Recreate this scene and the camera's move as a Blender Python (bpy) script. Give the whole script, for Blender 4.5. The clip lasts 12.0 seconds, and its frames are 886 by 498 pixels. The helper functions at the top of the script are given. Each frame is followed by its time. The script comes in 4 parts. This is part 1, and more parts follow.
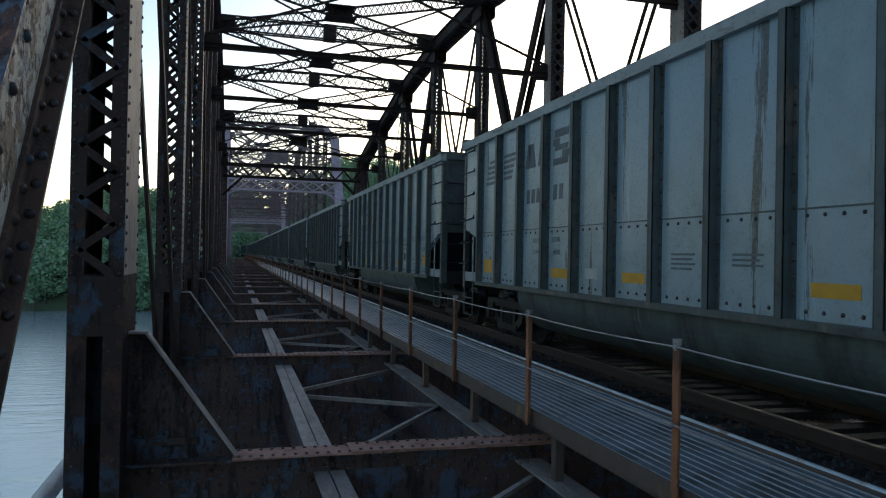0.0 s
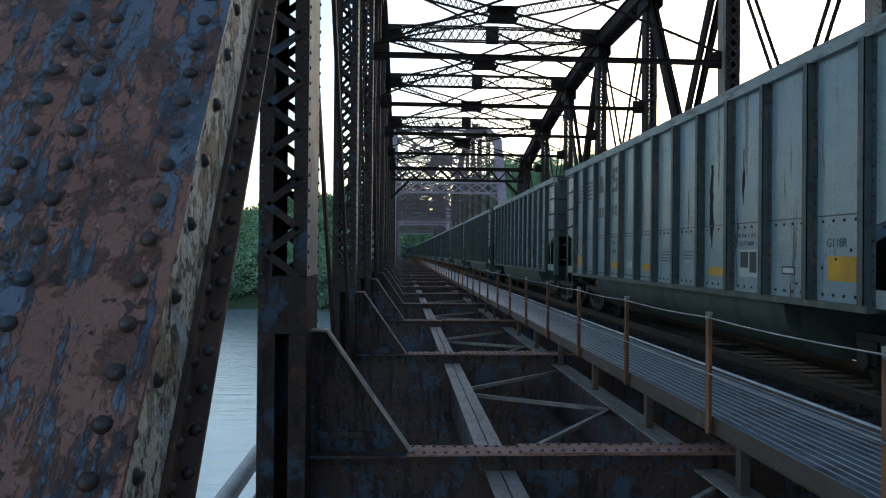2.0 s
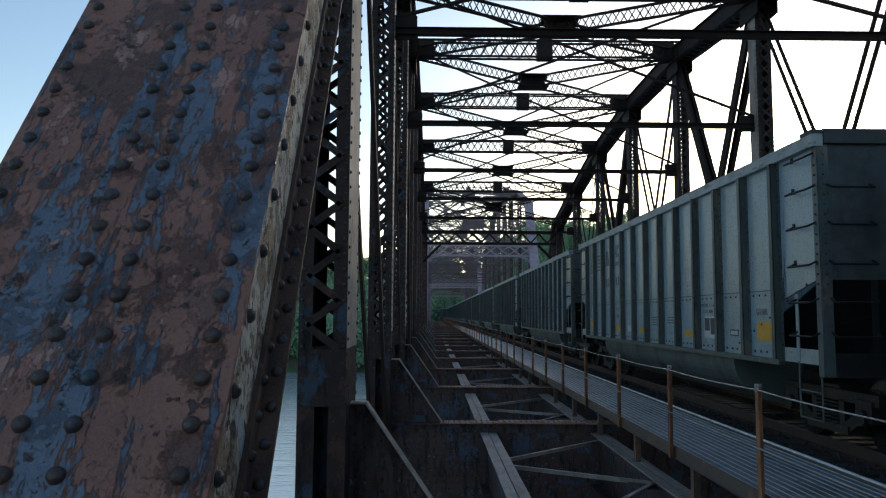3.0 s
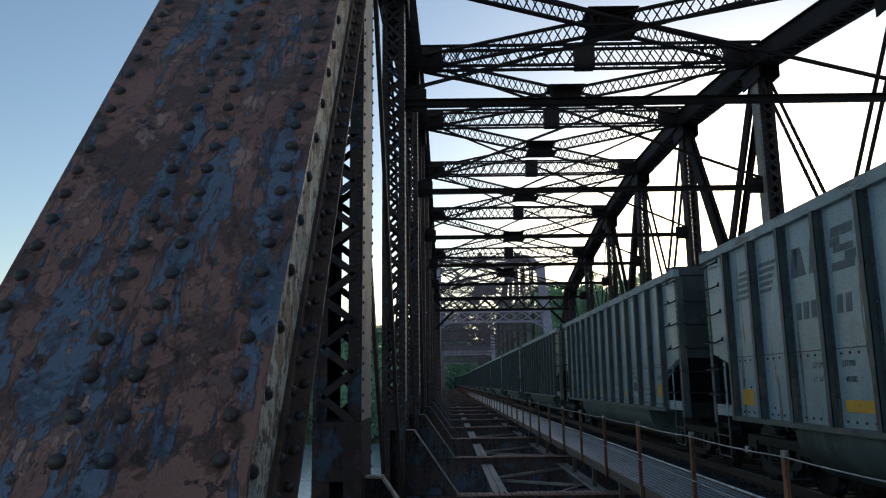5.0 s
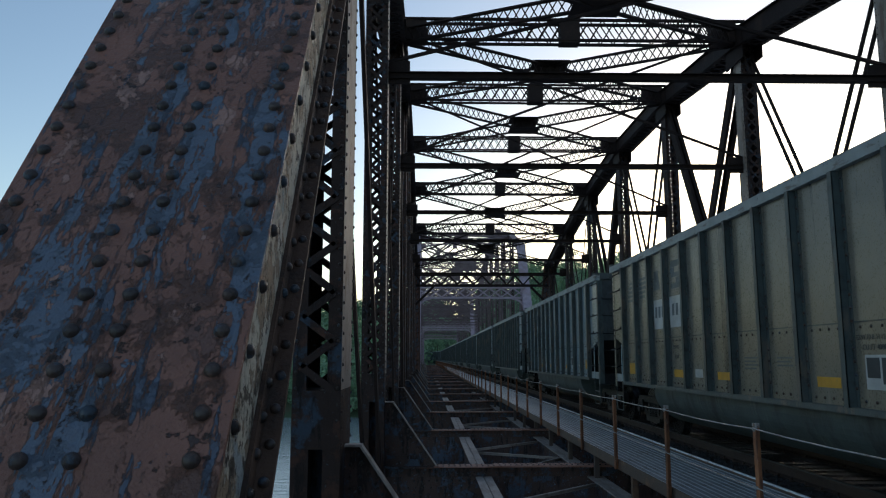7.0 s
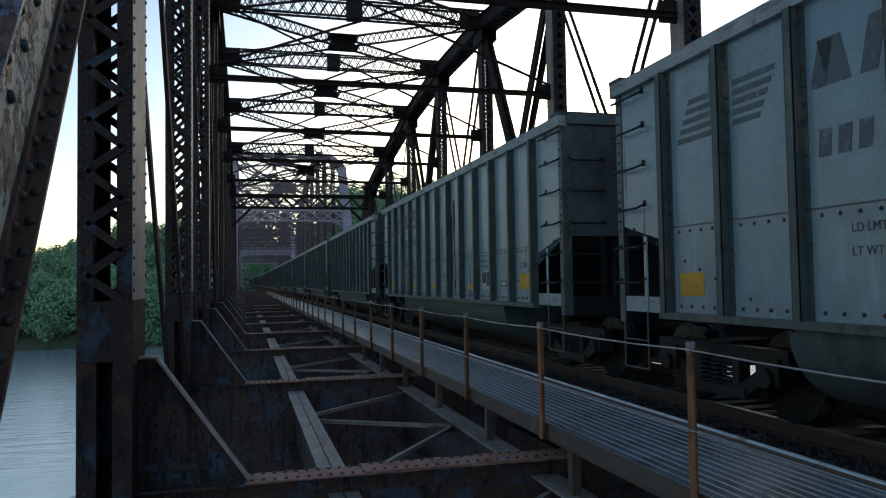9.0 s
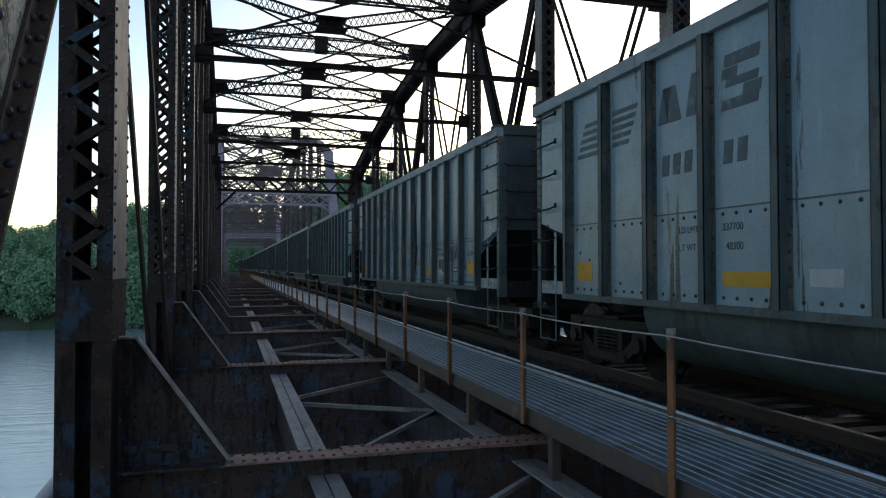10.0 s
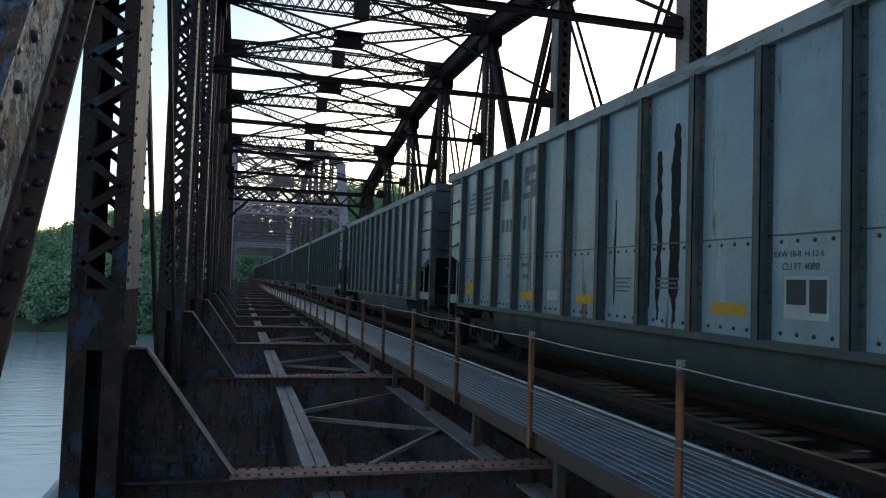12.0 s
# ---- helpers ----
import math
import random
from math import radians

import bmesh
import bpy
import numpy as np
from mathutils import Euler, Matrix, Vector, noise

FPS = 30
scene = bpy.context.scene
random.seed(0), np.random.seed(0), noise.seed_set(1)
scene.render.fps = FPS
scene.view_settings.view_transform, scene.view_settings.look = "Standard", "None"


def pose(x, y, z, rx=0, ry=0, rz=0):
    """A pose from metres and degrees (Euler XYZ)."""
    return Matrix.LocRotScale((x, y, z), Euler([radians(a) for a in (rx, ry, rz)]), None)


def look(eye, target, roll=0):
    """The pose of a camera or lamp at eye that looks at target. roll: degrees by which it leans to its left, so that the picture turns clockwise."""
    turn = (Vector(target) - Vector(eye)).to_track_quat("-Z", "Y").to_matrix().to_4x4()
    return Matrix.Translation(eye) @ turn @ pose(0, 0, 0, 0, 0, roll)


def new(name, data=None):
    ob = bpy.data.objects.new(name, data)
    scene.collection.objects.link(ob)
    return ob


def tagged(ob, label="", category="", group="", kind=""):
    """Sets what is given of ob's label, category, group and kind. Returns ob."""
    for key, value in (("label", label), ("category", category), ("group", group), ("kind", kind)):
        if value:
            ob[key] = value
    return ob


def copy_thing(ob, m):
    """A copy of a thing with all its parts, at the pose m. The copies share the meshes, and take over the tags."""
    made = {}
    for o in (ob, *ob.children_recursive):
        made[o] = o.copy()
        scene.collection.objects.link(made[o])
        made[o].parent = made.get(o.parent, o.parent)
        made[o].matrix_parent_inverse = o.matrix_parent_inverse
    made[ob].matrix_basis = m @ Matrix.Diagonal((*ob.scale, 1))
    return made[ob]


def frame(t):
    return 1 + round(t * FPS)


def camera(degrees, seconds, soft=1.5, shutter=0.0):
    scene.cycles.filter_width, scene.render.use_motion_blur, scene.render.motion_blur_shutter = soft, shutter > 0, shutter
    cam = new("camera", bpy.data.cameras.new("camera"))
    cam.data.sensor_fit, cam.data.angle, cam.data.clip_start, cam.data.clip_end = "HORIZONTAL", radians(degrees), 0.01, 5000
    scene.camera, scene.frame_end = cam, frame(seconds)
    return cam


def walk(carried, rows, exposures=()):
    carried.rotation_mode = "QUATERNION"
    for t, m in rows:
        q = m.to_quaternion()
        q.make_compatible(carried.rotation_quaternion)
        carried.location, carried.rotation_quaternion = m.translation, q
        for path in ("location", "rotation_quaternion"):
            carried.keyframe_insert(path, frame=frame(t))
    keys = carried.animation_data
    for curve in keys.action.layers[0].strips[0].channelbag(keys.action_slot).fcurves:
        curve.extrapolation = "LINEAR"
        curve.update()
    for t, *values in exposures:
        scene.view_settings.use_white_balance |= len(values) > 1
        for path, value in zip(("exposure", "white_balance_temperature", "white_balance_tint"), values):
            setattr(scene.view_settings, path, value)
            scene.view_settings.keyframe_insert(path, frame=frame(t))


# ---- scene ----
cam = camera(61.4, 12.0, soft=1.15)
PATH = [
    (0, (-0.140, -0.179, 1.571), (0.400, 1.748, 1.589), 1.06),
    (0.5, (-0.167, -0.148, 1.588), (0.213, 1.817, 1.586), 1.28),
    (1, (-0.197, -0.122, 1.597), (0.054, 1.863, 1.585), 1.40),
    (1.5, (-0.193, -0.131, 1.594), (-0.006, 1.861, 1.579), 1.10),
    (1.8, (-0.177, -0.146, 1.565), (-0.028, 1.848, 1.566), 0.83),
    (2, (-0.185, -0.123, 1.575), (-0.074, 1.874, 1.586), 0.55),
    (2.5, (-0.237, -0.112, 1.598), (-0.186, 1.885, 1.685), 0.62),
    (3, (-0.259, -0.108, 1.652), (-0.233, 1.884, 1.829), 0.31),
    (3.5, (-0.256, -0.106, 1.672), (-0.237, 1.878, 1.915), -0.02),
    (5.5, (-0.278, -0.114, 1.665), (-0.288, 1.853, 2.027), -0.91),
    (6, (-0.276, -0.122, 1.656), (-0.293, 1.847, 2.010), -0.83),
    (6.5, (-0.268, -0.114, 1.636), (-0.286, 1.858, 1.967), -0.53),
    (7, (-0.280, -0.113, 1.628), (-0.234, 1.865, 1.918), -0.07),
    (7.5, (-0.235, -0.137, 1.599), (-0.058, 1.840, 1.841), 0.01),
    (7.7, (-0.225, -0.144, 1.594), (0.015, 1.830, 1.814), -0.08),
    (9.5, (-0.089, -0.159, 1.453), (0.461, 1.765, 1.510), -0.68),
    (10, (-0.091, -0.148, 1.457), (0.459, 1.775, 1.506), -0.03),
    (10.5, (-0.139, -0.116, 1.455), (0.374, 1.817, 1.505), 0.46),
    (11, (-0.121, -0.132, 1.470), (0.317, 1.817, 1.522), 1.24),
    (11.5, (-0.116, -0.160, 1.490), (0.310, 1.793, 1.539), 1.49),
    (12, (-0.124, -0.166, 1.505), (0.402, 1.761, 1.595), 1.94),
]
EXPOSURE = [(t, stops + 0.22, 5950, 11) for t, stops in ((0, 0.1), (0.5, 0.15), (1.5, 0.42), (2.5, 0.36), (3.5, -0.06), (6.5, -0.16), (7.7, -0.1), (9.5, 0.05), (12, 0.1))]
walk(cam, exposures=EXPOSURE, rows=[(t, look(eye, target, roll)) for t, eye, target, roll in PATH])

# ---- light ----
world = bpy.data.worlds.new("dusk")
scene.world = world
world.use_nodes = True
wn, wl = world.node_tree.nodes, world.node_tree.links
sky = wn.new("ShaderNodeTexSky")
sky.sky_type, sky.sun_disc = "NISHITA", False
SUN_EL, SUN_AZ = 8.5, 24.0       # degrees up, degrees to the right of the bridge's axis
sky.sun_elevation, sky.sun_rotation = radians(SUN_EL), radians(SUN_AZ)
sky.air_density, sky.dust_density, sky.ozone_density = 1.0, 0.7, 1.2
wl.new(sky.outputs[0], wn["Background"].inputs[0])
wn["Background"].inputs[1].default_value = 0.185
sun_data = bpy.data.lights.new("sun", "SUN")
sun_data.energy, sun_data.angle, sun_data.color = 0.7, radians(50), (1.0, 0.84, 0.68)
sun = new("sun", sun_data)
sun.matrix_world = look((0, 0, 0), (-math.sin(radians(SUN_AZ)), -math.cos(radians(SUN_AZ)), -math.tan(radians(SUN_EL))))


# ---- materials ----
def ramp(nt, fac, a, b):
    """0 below a, 1 above b."""
    n = nt.nodes.new("ShaderNodeMapRange")
    n.inputs[1].default_value, n.inputs[2].default_value = a, b
    n.clamp = True
    nt.links.new(fac, n.inputs[0])
    return n.outputs[0]


def noise_tex(nt, vec, scale, detail=6.0, rough=0.6, stretch=(1, 1, 1)):
    m = nt.nodes.new("ShaderNodeMapping")
    m.inputs["Scale"].default_value = stretch
    nt.links.new(vec, m.inputs[0])
    n = nt.nodes.new("ShaderNodeTexNoise")
    n.inputs["Scale"].default_value, n.inputs["Detail"].default_value, n.inputs["Roughness"].default_value = scale, detail, rough
    nt.links.new(m.outputs[0], n.inputs["Vector"])
    return n.outputs[0]


def mixed(nt, fac, a, b):
    n = nt.nodes.new("ShaderNodeMix")
    n.data_type = "RGBA"
    for v, i in ((a, 6), (b, 7)):
        if isinstance(v, tuple):
            n.inputs[i].default_value = (*v, 1)
        else:
            nt.links.new(v, n.inputs[i])
    nt.links.new(fac, n.inputs[0])
    return n.outputs[2]


def material(name, base, layers=(), rough=0.6, metal=0.0, bump=0.3, grain=60.0, vary=0.0, spec=0.4):
    """base: colour. layers: (colour, noise scale, from, to, stretch) laid over it one after another."""
    m = bpy.data.materials.new(name)
    m.use_nodes = True
    nt = m.node_tree
    b = nt.nodes["Principled BSDF"]
    geo, info = nt.nodes.new("ShaderNodeTexCoord"), nt.nodes.new("ShaderNodeObjectInfo")
    add = nt.nodes.new("ShaderNodeVectorMath")
    mul = nt.nodes.new("ShaderNodeMath")
    mul.operation, mul.inputs[1].default_value = "MULTIPLY", 37.0
    nt.links.new(info.outputs["Random"], mul.inputs[0])
    nt.links.new(geo.outputs["Object"], add.inputs[0])
    nt.links.new(mul.outputs[0], add.inputs[1])
    vec = add.outputs[0]
    fine = noise_tex(nt, vec, grain, 4)
    dark = tuple(c * 0.72 for c in base)
    col = mixed(nt, ramp(nt, noise_tex(nt, vec, 3.0, 5), 0.35, 0.65), base, dark)
    relief = fine
    for colour, scale, lo, hi, stretch in layers:
        last = ramp(nt, noise_tex(nt, vec, scale, 10, 0.7, stretch), lo, hi)
        col = mixed(nt, last, col, colour)
        mad = nt.nodes.new("ShaderNodeMath")
        mad.operation, mad.inputs[1].default_value = "MULTIPLY_ADD", 0.8 if scale > 1.6 else 0.0
        nt.links.new(last, mad.inputs[0])
        nt.links.new(relief, mad.inputs[2])
        relief = mad.outputs[0]
    half = nt.nodes.new("ShaderNodeMath")
    half.operation, half.inputs[1].default_value = "MULTIPLY", 0.35
    nt.links.new(fine, half.inputs[0])
    col = mixed(nt, half.outputs[0], col, tuple(c * 0.55 for c in base))
    if vary:
        hsv = nt.nodes.new("ShaderNodeHueSaturation")
        nt.links.new(col, hsv.inputs["Color"])
        r = nt.nodes.new("ShaderNodeMapRange")
        r.inputs[3].default_value, r.inputs[4].default_value = 1 - vary, 1 + vary
        nt.links.new(info.outputs["Random"], r.inputs[0])
        nt.links.new(r.outputs[0], hsv.inputs["Value"])
        col = hsv.outputs[0]
    nt.links.new(col, b.inputs["Base Color"])
    rr = nt.nodes.new("ShaderNodeMapRange")
    rr.inputs[3].default_value, rr.inputs[4].default_value = max(rough - 0.15, 0.05), min(rough + 0.15, 1)
    nt.links.new(fine, rr.inputs[0])
    nt.links.new(rr.outputs[0], b.inputs["Roughness"])
    b.inputs["Metallic"].default_value, b.inputs["Specular IOR Level"].default_value = metal, spec
    if bump:
        bp = nt.nodes.new("ShaderNodeBump")
        bp.inputs["Strength"].default_value, bp.inputs["Distance"].default_value = bump, 0.006
        nt.links.new(relief, bp.inputs["Height"])
        nt.links.new(bp.outputs[0], b.inputs["Normal"])
    return m


ONE = (1, 1, 1)
STEEL = material("old_dark_steel", (0.055, 0.032, 0.026), [((0.055, 0.075, 0.105), 2.6, 0.54, 0.60, ONE), ((0.10, 0.045, 0.03), 4.0, 0.54, 0.62, ONE), ((0.11, 0.14, 0.17), 14.0, 0.63, 0.66, ONE), ((0.016, 0.012, 0.011), 7.0, 0.54, 0.62, (1, 1, 0.3))], 0.7, 0, 0.8, 50, 0, 0.25)
# beige for inner post faces; the light they catch is in the colour
INNER = material("lit_beige_face", (0.46, 0.37, 0.31), [((0.24, 0.16, 0.12), 3.0, 0.54, 0.62, (1, 1, 0.3)), ((0.10, 0.06, 0.05), 11.0, 0.6, 0.65, ONE)], 0.6, 0, 0.4, 60, 0, 0.3)
DECK = material("patchy_deck_steel", (0.095, 0.056, 0.047), [((0.075, 0.10, 0.14), 3.0, 0.52, 0.57, ONE), ((0.12, 0.055, 0.04), 4.5, 0.56, 0.62, ONE), ((0.17, 0.22, 0.27), 15.0, 0.61, 0.64, ONE), ((0.022, 0.016, 0.014), 6.0, 0.53, 0.6, (1.5, 1, 0.35))], 0.62, 0, 1.0, 50, 0, 0.35)
# darker, plainer copy of the steel for chords, diagonals, bracing and portals
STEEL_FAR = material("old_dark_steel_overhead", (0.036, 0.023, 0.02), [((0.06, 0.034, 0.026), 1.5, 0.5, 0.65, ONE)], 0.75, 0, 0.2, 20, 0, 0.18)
# far spans: purple paint, lightened to put distance haze into the colour
PURPLE = material("hazed_purple_paint", (0.50, 0.39, 0.44), [((0.36, 0.26, 0.28), 0.8, 0.5, 0.65, ONE)], 0.65, 0, 0.2, 20, 0, 0.2)
PLUM = material("hazed_plum_brown_steel", (0.24, 0.175, 0.18), [((0.15, 0.105, 0.105), 0.9, 0.48, 0.64, ONE)], 0.7, 0, 0.2, 20, 0, 0.25)
COVER = material("peeling_blue_paint", (0.34, 0.145, 0.095), [((0.13, 0.058, 0.038), 5.0, 0.50, 0.56, ONE), ((0.38, 0.185, 0.135), 1.9, 0.508, 0.519, (2.4, 0.8, 0.42)), ((0.125, 0.165, 0.22), 1.9, 0.522, 0.527, (2.4, 0.8, 0.42)), ((0.085, 0.115, 0.16), 5.0, 0.57, 0.60, (3, 0.8, 0.4)), ((0.46, 0.24, 0.18), 5.0, 0.585, 0.592, (1.3, 1, 0.7)), ((0.19, 0.09, 0.065), 7.0, 0.605, 0.612, (1.3, 1, 0.7)), ((0.30, 0.14, 0.09), 26.0, 0.60, 0.62, (1, 1, 0.6)), ((0.16, 0.20, 0.26), 19.0, 0.635, 0.65, ONE), ((0.05, 0.03, 0.024), 16.0, 0.60, 0.63, ONE)], 0.42, 0, 1.0, 70, 0, 0.45)
PALE = material("flaking_pale_paint", (0.78, 0.68, 0.53), [((0.36, 0.24, 0.15), 9.0, 0.50, 0.53, (1, 0.8, 0.55)), ((0.44, 0.47, 0.47), 3.0, 0.56, 0.60, ONE), ((0.80, 0.72, 0.60), 7.0, 0.58, 0.60, (1, 0.8, 0.5)), ((0.10, 0.065, 0.045), 22.0, 0.55, 0.575, (1, 1, 0.7)), ((0.16, 0.10, 0.07), 5.0, 0.62, 0.64, (1, 0.7, 0.4))], 0.6, 0, 1.0, 70, 0, 0.25)
BROWN = material("brown_rust", (0.15, 0.078, 0.05), [((0.075, 0.045, 0.034), 4.0, 0.5, 0.6, ONE), ((0.24, 0.12, 0.07), 9.0, 0.58, 0.66, ONE)], 0.65, 0, 0.7, 80)
RUST = material("orange_rust", (0.36, 0.145, 0.065), [((0.13, 0.06, 0.04), 12.0, 0.48, 0.58, (1, 1, 0.3)), ((0.48, 0.34, 0.25), 20.0, 0.60, 0.66, (1, 1, 0.2))], 0.75, 0, 0.7, 120, 0.2)
FLANGE = material("pinkish_rusty_flange", (0.46, 0.24, 0.185), [((0.27, 0.12, 0.075), 3.0, 0.5, 0.58, ONE), ((0.45, 0.36, 0.33), 8.0, 0.58, 0.64, ONE), ((0.07, 0.04, 0.03), 14.0, 0.6, 0.65, ONE)], 0.7, 0, 0.6, 90)
RIVET = material("dark_rivet_steel", (0.06, 0.036, 0.028), [((0.05, 0.07, 0.095), 9.0, 0.54, 0.6, ONE), ((0.11, 0.055, 0.035), 14.0, 0.56, 0.62, ONE)], 0.34, 0, 0.4, 120, 0.35, 0.5)
PLATE = material("weathered_grey_plate", (0.44, 0.37, 0.33), [((0.26, 0.205, 0.175), 2.5, 0.5, 0.62, (3, 0.6, 1)), ((0.52, 0.45, 0.41), 9.0, 0.6, 0.68, ONE), ((0.09, 0.06, 0.05), 12.0, 0.62, 0.67, ONE)], 0.7, 0, 0.4, 90, 0.15)
GRATE = material("galvanised_grating", (0.22, 0.245, 0.28), [((0.08, 0.07, 0.065), 2.0, 0.50, 0.62, ONE), ((0.16, 0.10, 0.065), 6.0, 0.58, 0.66, ONE)], 0.42, 0.35, 0.3, 90)
BEARING = material("worn_bar_tops", (0.62, 0.68, 0.73), [((0.26, 0.19, 0.15), 5.0, 0.55, 0.65, ONE)], 0.36, 0.4, 0.2, 90)
EDGE = material("weathered_channel", (0.13, 0.095, 0.08), [((0.24, 0.13, 0.08), 3.0, 0.55, 0.65, ONE)], 0.65, 0, 0.4, 80)
CABLE = material("wire_rope", (0.42, 0.42, 0.43), [((0.22, 0.15, 0.11), 7.0, 0.55, 0.65, ONE)], 0.4, 0.6, 0.1, 300)
POSTTIP = material("worn_post_tip", (0.42, 0.38, 0.35), [((0.20, 0.10, 0.06), 25.0, 0.5, 0.6, ONE)], 0.6, 0, 0.4, 150)
TIE = material("creosoted_timber", (0.05, 0.043, 0.04), [((0.09, 0.085, 0.085), 6.0, 0.5, 0.65, (4, 0.6, 4))], 0.85, 0, 0.6, 60, 0.25)
RAIL = material("rusty_rail", (0.10, 0.062, 0.045), [((0.06, 0.04, 0.035), 5.0, 0.5, 0.65, ONE)], 0.6, 0.2, 0.3, 90)
RAILTOP = material("polished_rail_head", (0.24, 0.23, 0.22), [], 0.5, 0.8, 0.0)
BALLAST = material("dark_grit", (0.06, 0.06, 0.065), [((0.12, 0.12, 0.13), 40.0, 0.5, 0.6, ONE)], 0.9, 0, 0.8, 60)
def car_paint(name, c):
    k = lambda f: tuple(v * f for v in c)
    return material(name, c, [((c[0] * 0.8, c[1] * 0.85, c[2] * 0.95), 0.7, 0.45, 0.6, (1, 1, 0.4)), (k(1.3), 3.0, 0.58, 0.75, (1, 2, 0.25)), (k(0.45), 4.0, 0.62, 0.72, (1, 2.5, 0.2)), ((0.025, 0.025, 0.027), 1.1, 0.60, 0.615, (1, 2.2, 0.14)), ((0.13, 0.10, 0.08), 9.0, 0.68, 0.72, ONE)], 0.30, 0, 0.12, 40, 0.12, 0.6)


CARPAINT = car_paint("dusty_blue_grey_paint", (0.30, 0.385, 0.42))
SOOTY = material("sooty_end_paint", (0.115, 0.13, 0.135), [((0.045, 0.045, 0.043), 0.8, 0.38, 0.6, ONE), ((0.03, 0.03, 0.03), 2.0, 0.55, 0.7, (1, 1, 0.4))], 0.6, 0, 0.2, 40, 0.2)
CARBROWN = car_paint("dusty_olive_brown_paint", (0.25, 0.22, 0.17))
CARRIB = material("scuffed_rib_paint", (0.095, 0.117, 0.117), [((0.19, 0.15, 0.12), 3.0, 0.54, 0.62, (1, 1, 0.3)), ((0.055, 0.05, 0.045), 6.0, 0.55, 0.64, ONE)], 0.45, 0, 0.3, 60, 0.12)
CARRAIL = material("worn_light_rail_paint", (0.42, 0.45, 0.45), [((0.19, 0.16, 0.14), 4.0, 0.54, 0.62, (1, 0.4, 2)), ((0.10, 0.10, 0.10), 9.0, 0.6, 0.66, ONE)], 0.55, 0, 0.3, 60)
CARTUB = material("grimy_green_grey_paint", (0.11, 0.135, 0.13), [((0.05, 0.05, 0.048), 1.5, 0.5, 0.62, (1, 1, 0.3)), ((0.16, 0.19, 0.18), 3.0, 0.58, 0.7, (1, 2, 0.3))], 0.6, 0, 0.2, 40, 0.2)
GRIME = material("black_coal_grime", (0.018, 0.018, 0.019), [((0.04, 0.036, 0.034), 4.0, 0.55, 0.65, ONE)], 0.85, 0, 0.5, 50)
TRUCK = material("greasy_cast_steel", (0.020, 0.018, 0.017), [((0.06, 0.045, 0.035), 6.0, 0.58, 0.65, ONE)], 0.6, 0.1, 0.5, 60)
WHEEL = material("worn_wheel_steel", (0.06, 0.06, 0.064), [((0.03, 0.028, 0.027), 5.0, 0.5, 0.6, ONE)], 0.28, 0.8, 0.2, 60)
YELLOW = material("yellow_reflector", (0.78, 0.40, 0.03), [((0.55, 0.33, 0.08), 14.0, 0.58, 0.66, ONE), ((0.2, 0.13, 0.06), 9.0, 0.63, 0.67, ONE)], 0.45, 0, 0.1, 80)
WHITE = material("white_placard", (0.62, 0.63, 0.63), [((0.4, 0.4, 0.4), 9.0, 0.6, 0.7, ONE)], 0.5, 0, 0.0)
FADED = material("faded_stencil_paint", (0.135, 0.16, 0.172), [((0.22, 0.265, 0.285), 7.0, 0.55, 0.66, ONE)], 0.55, 0, 0.0)
INK = material("dark_stencil_paint", (0.06, 0.068, 0.075), [((0.16, 0.19, 0.20), 6.0, 0.6, 0.7, ONE)], 0.55, 0, 0.0)
PIPE = material("pale_pipe_paint", (0.42, 0.44, 0.45), [((0.28, 0.27, 0.26), 3.0, 0.55, 0.65, ONE)], 0.5, 0, 0.1, 60)
STONE = material("pier_stone", (0.26, 0.24, 0.22), [((0.15, 0.14, 0.13), 1.2, 0.5, 0.65, ONE)], 0.9, 0, 0.6, 20, 0.2)
GROUND = material("wooded_ground", (0.10, 0.14, 0.075), [((0.13, 0.11, 0.08), 0.05, 0.55, 0.65, ONE)], 0.95, 0, 0.3, 2)
LEAF = material("summer_leaves", (0.25, 0.40, 0.22), [((0.36, 0.50, 0.26), 0.09, 0.48, 0.6, ONE), ((0.15, 0.28, 0.18), 0.4, 0.55, 0.65, ONE)], 0.7, 0, 0.0, 5)
BARK = material("grey_bark", (0.10, 0.085, 0.07), [], 0.9, 0, 0.4, 20)

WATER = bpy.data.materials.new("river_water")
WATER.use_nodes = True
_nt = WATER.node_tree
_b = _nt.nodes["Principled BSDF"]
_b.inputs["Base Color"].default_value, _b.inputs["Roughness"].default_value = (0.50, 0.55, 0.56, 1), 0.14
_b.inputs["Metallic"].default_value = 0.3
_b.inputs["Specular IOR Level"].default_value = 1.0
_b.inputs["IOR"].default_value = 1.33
_tc = _nt.nodes.new("ShaderNodeTexCoord")
_w1 = noise_tex(_nt, _tc.outputs["Object"], 0.55, 6, 0.6, (0.3, 1, 1))
_bp = _nt.nodes.new("ShaderNodeBump")
_bp.inputs["Strength"].default_value, _bp.inputs["Distance"].default_value = 0.5, 0.3
_nt.links.new(_w1, _bp.inputs["Height"])
_nt.links.new(_bp.outputs[0], _b.inputs["Normal"])


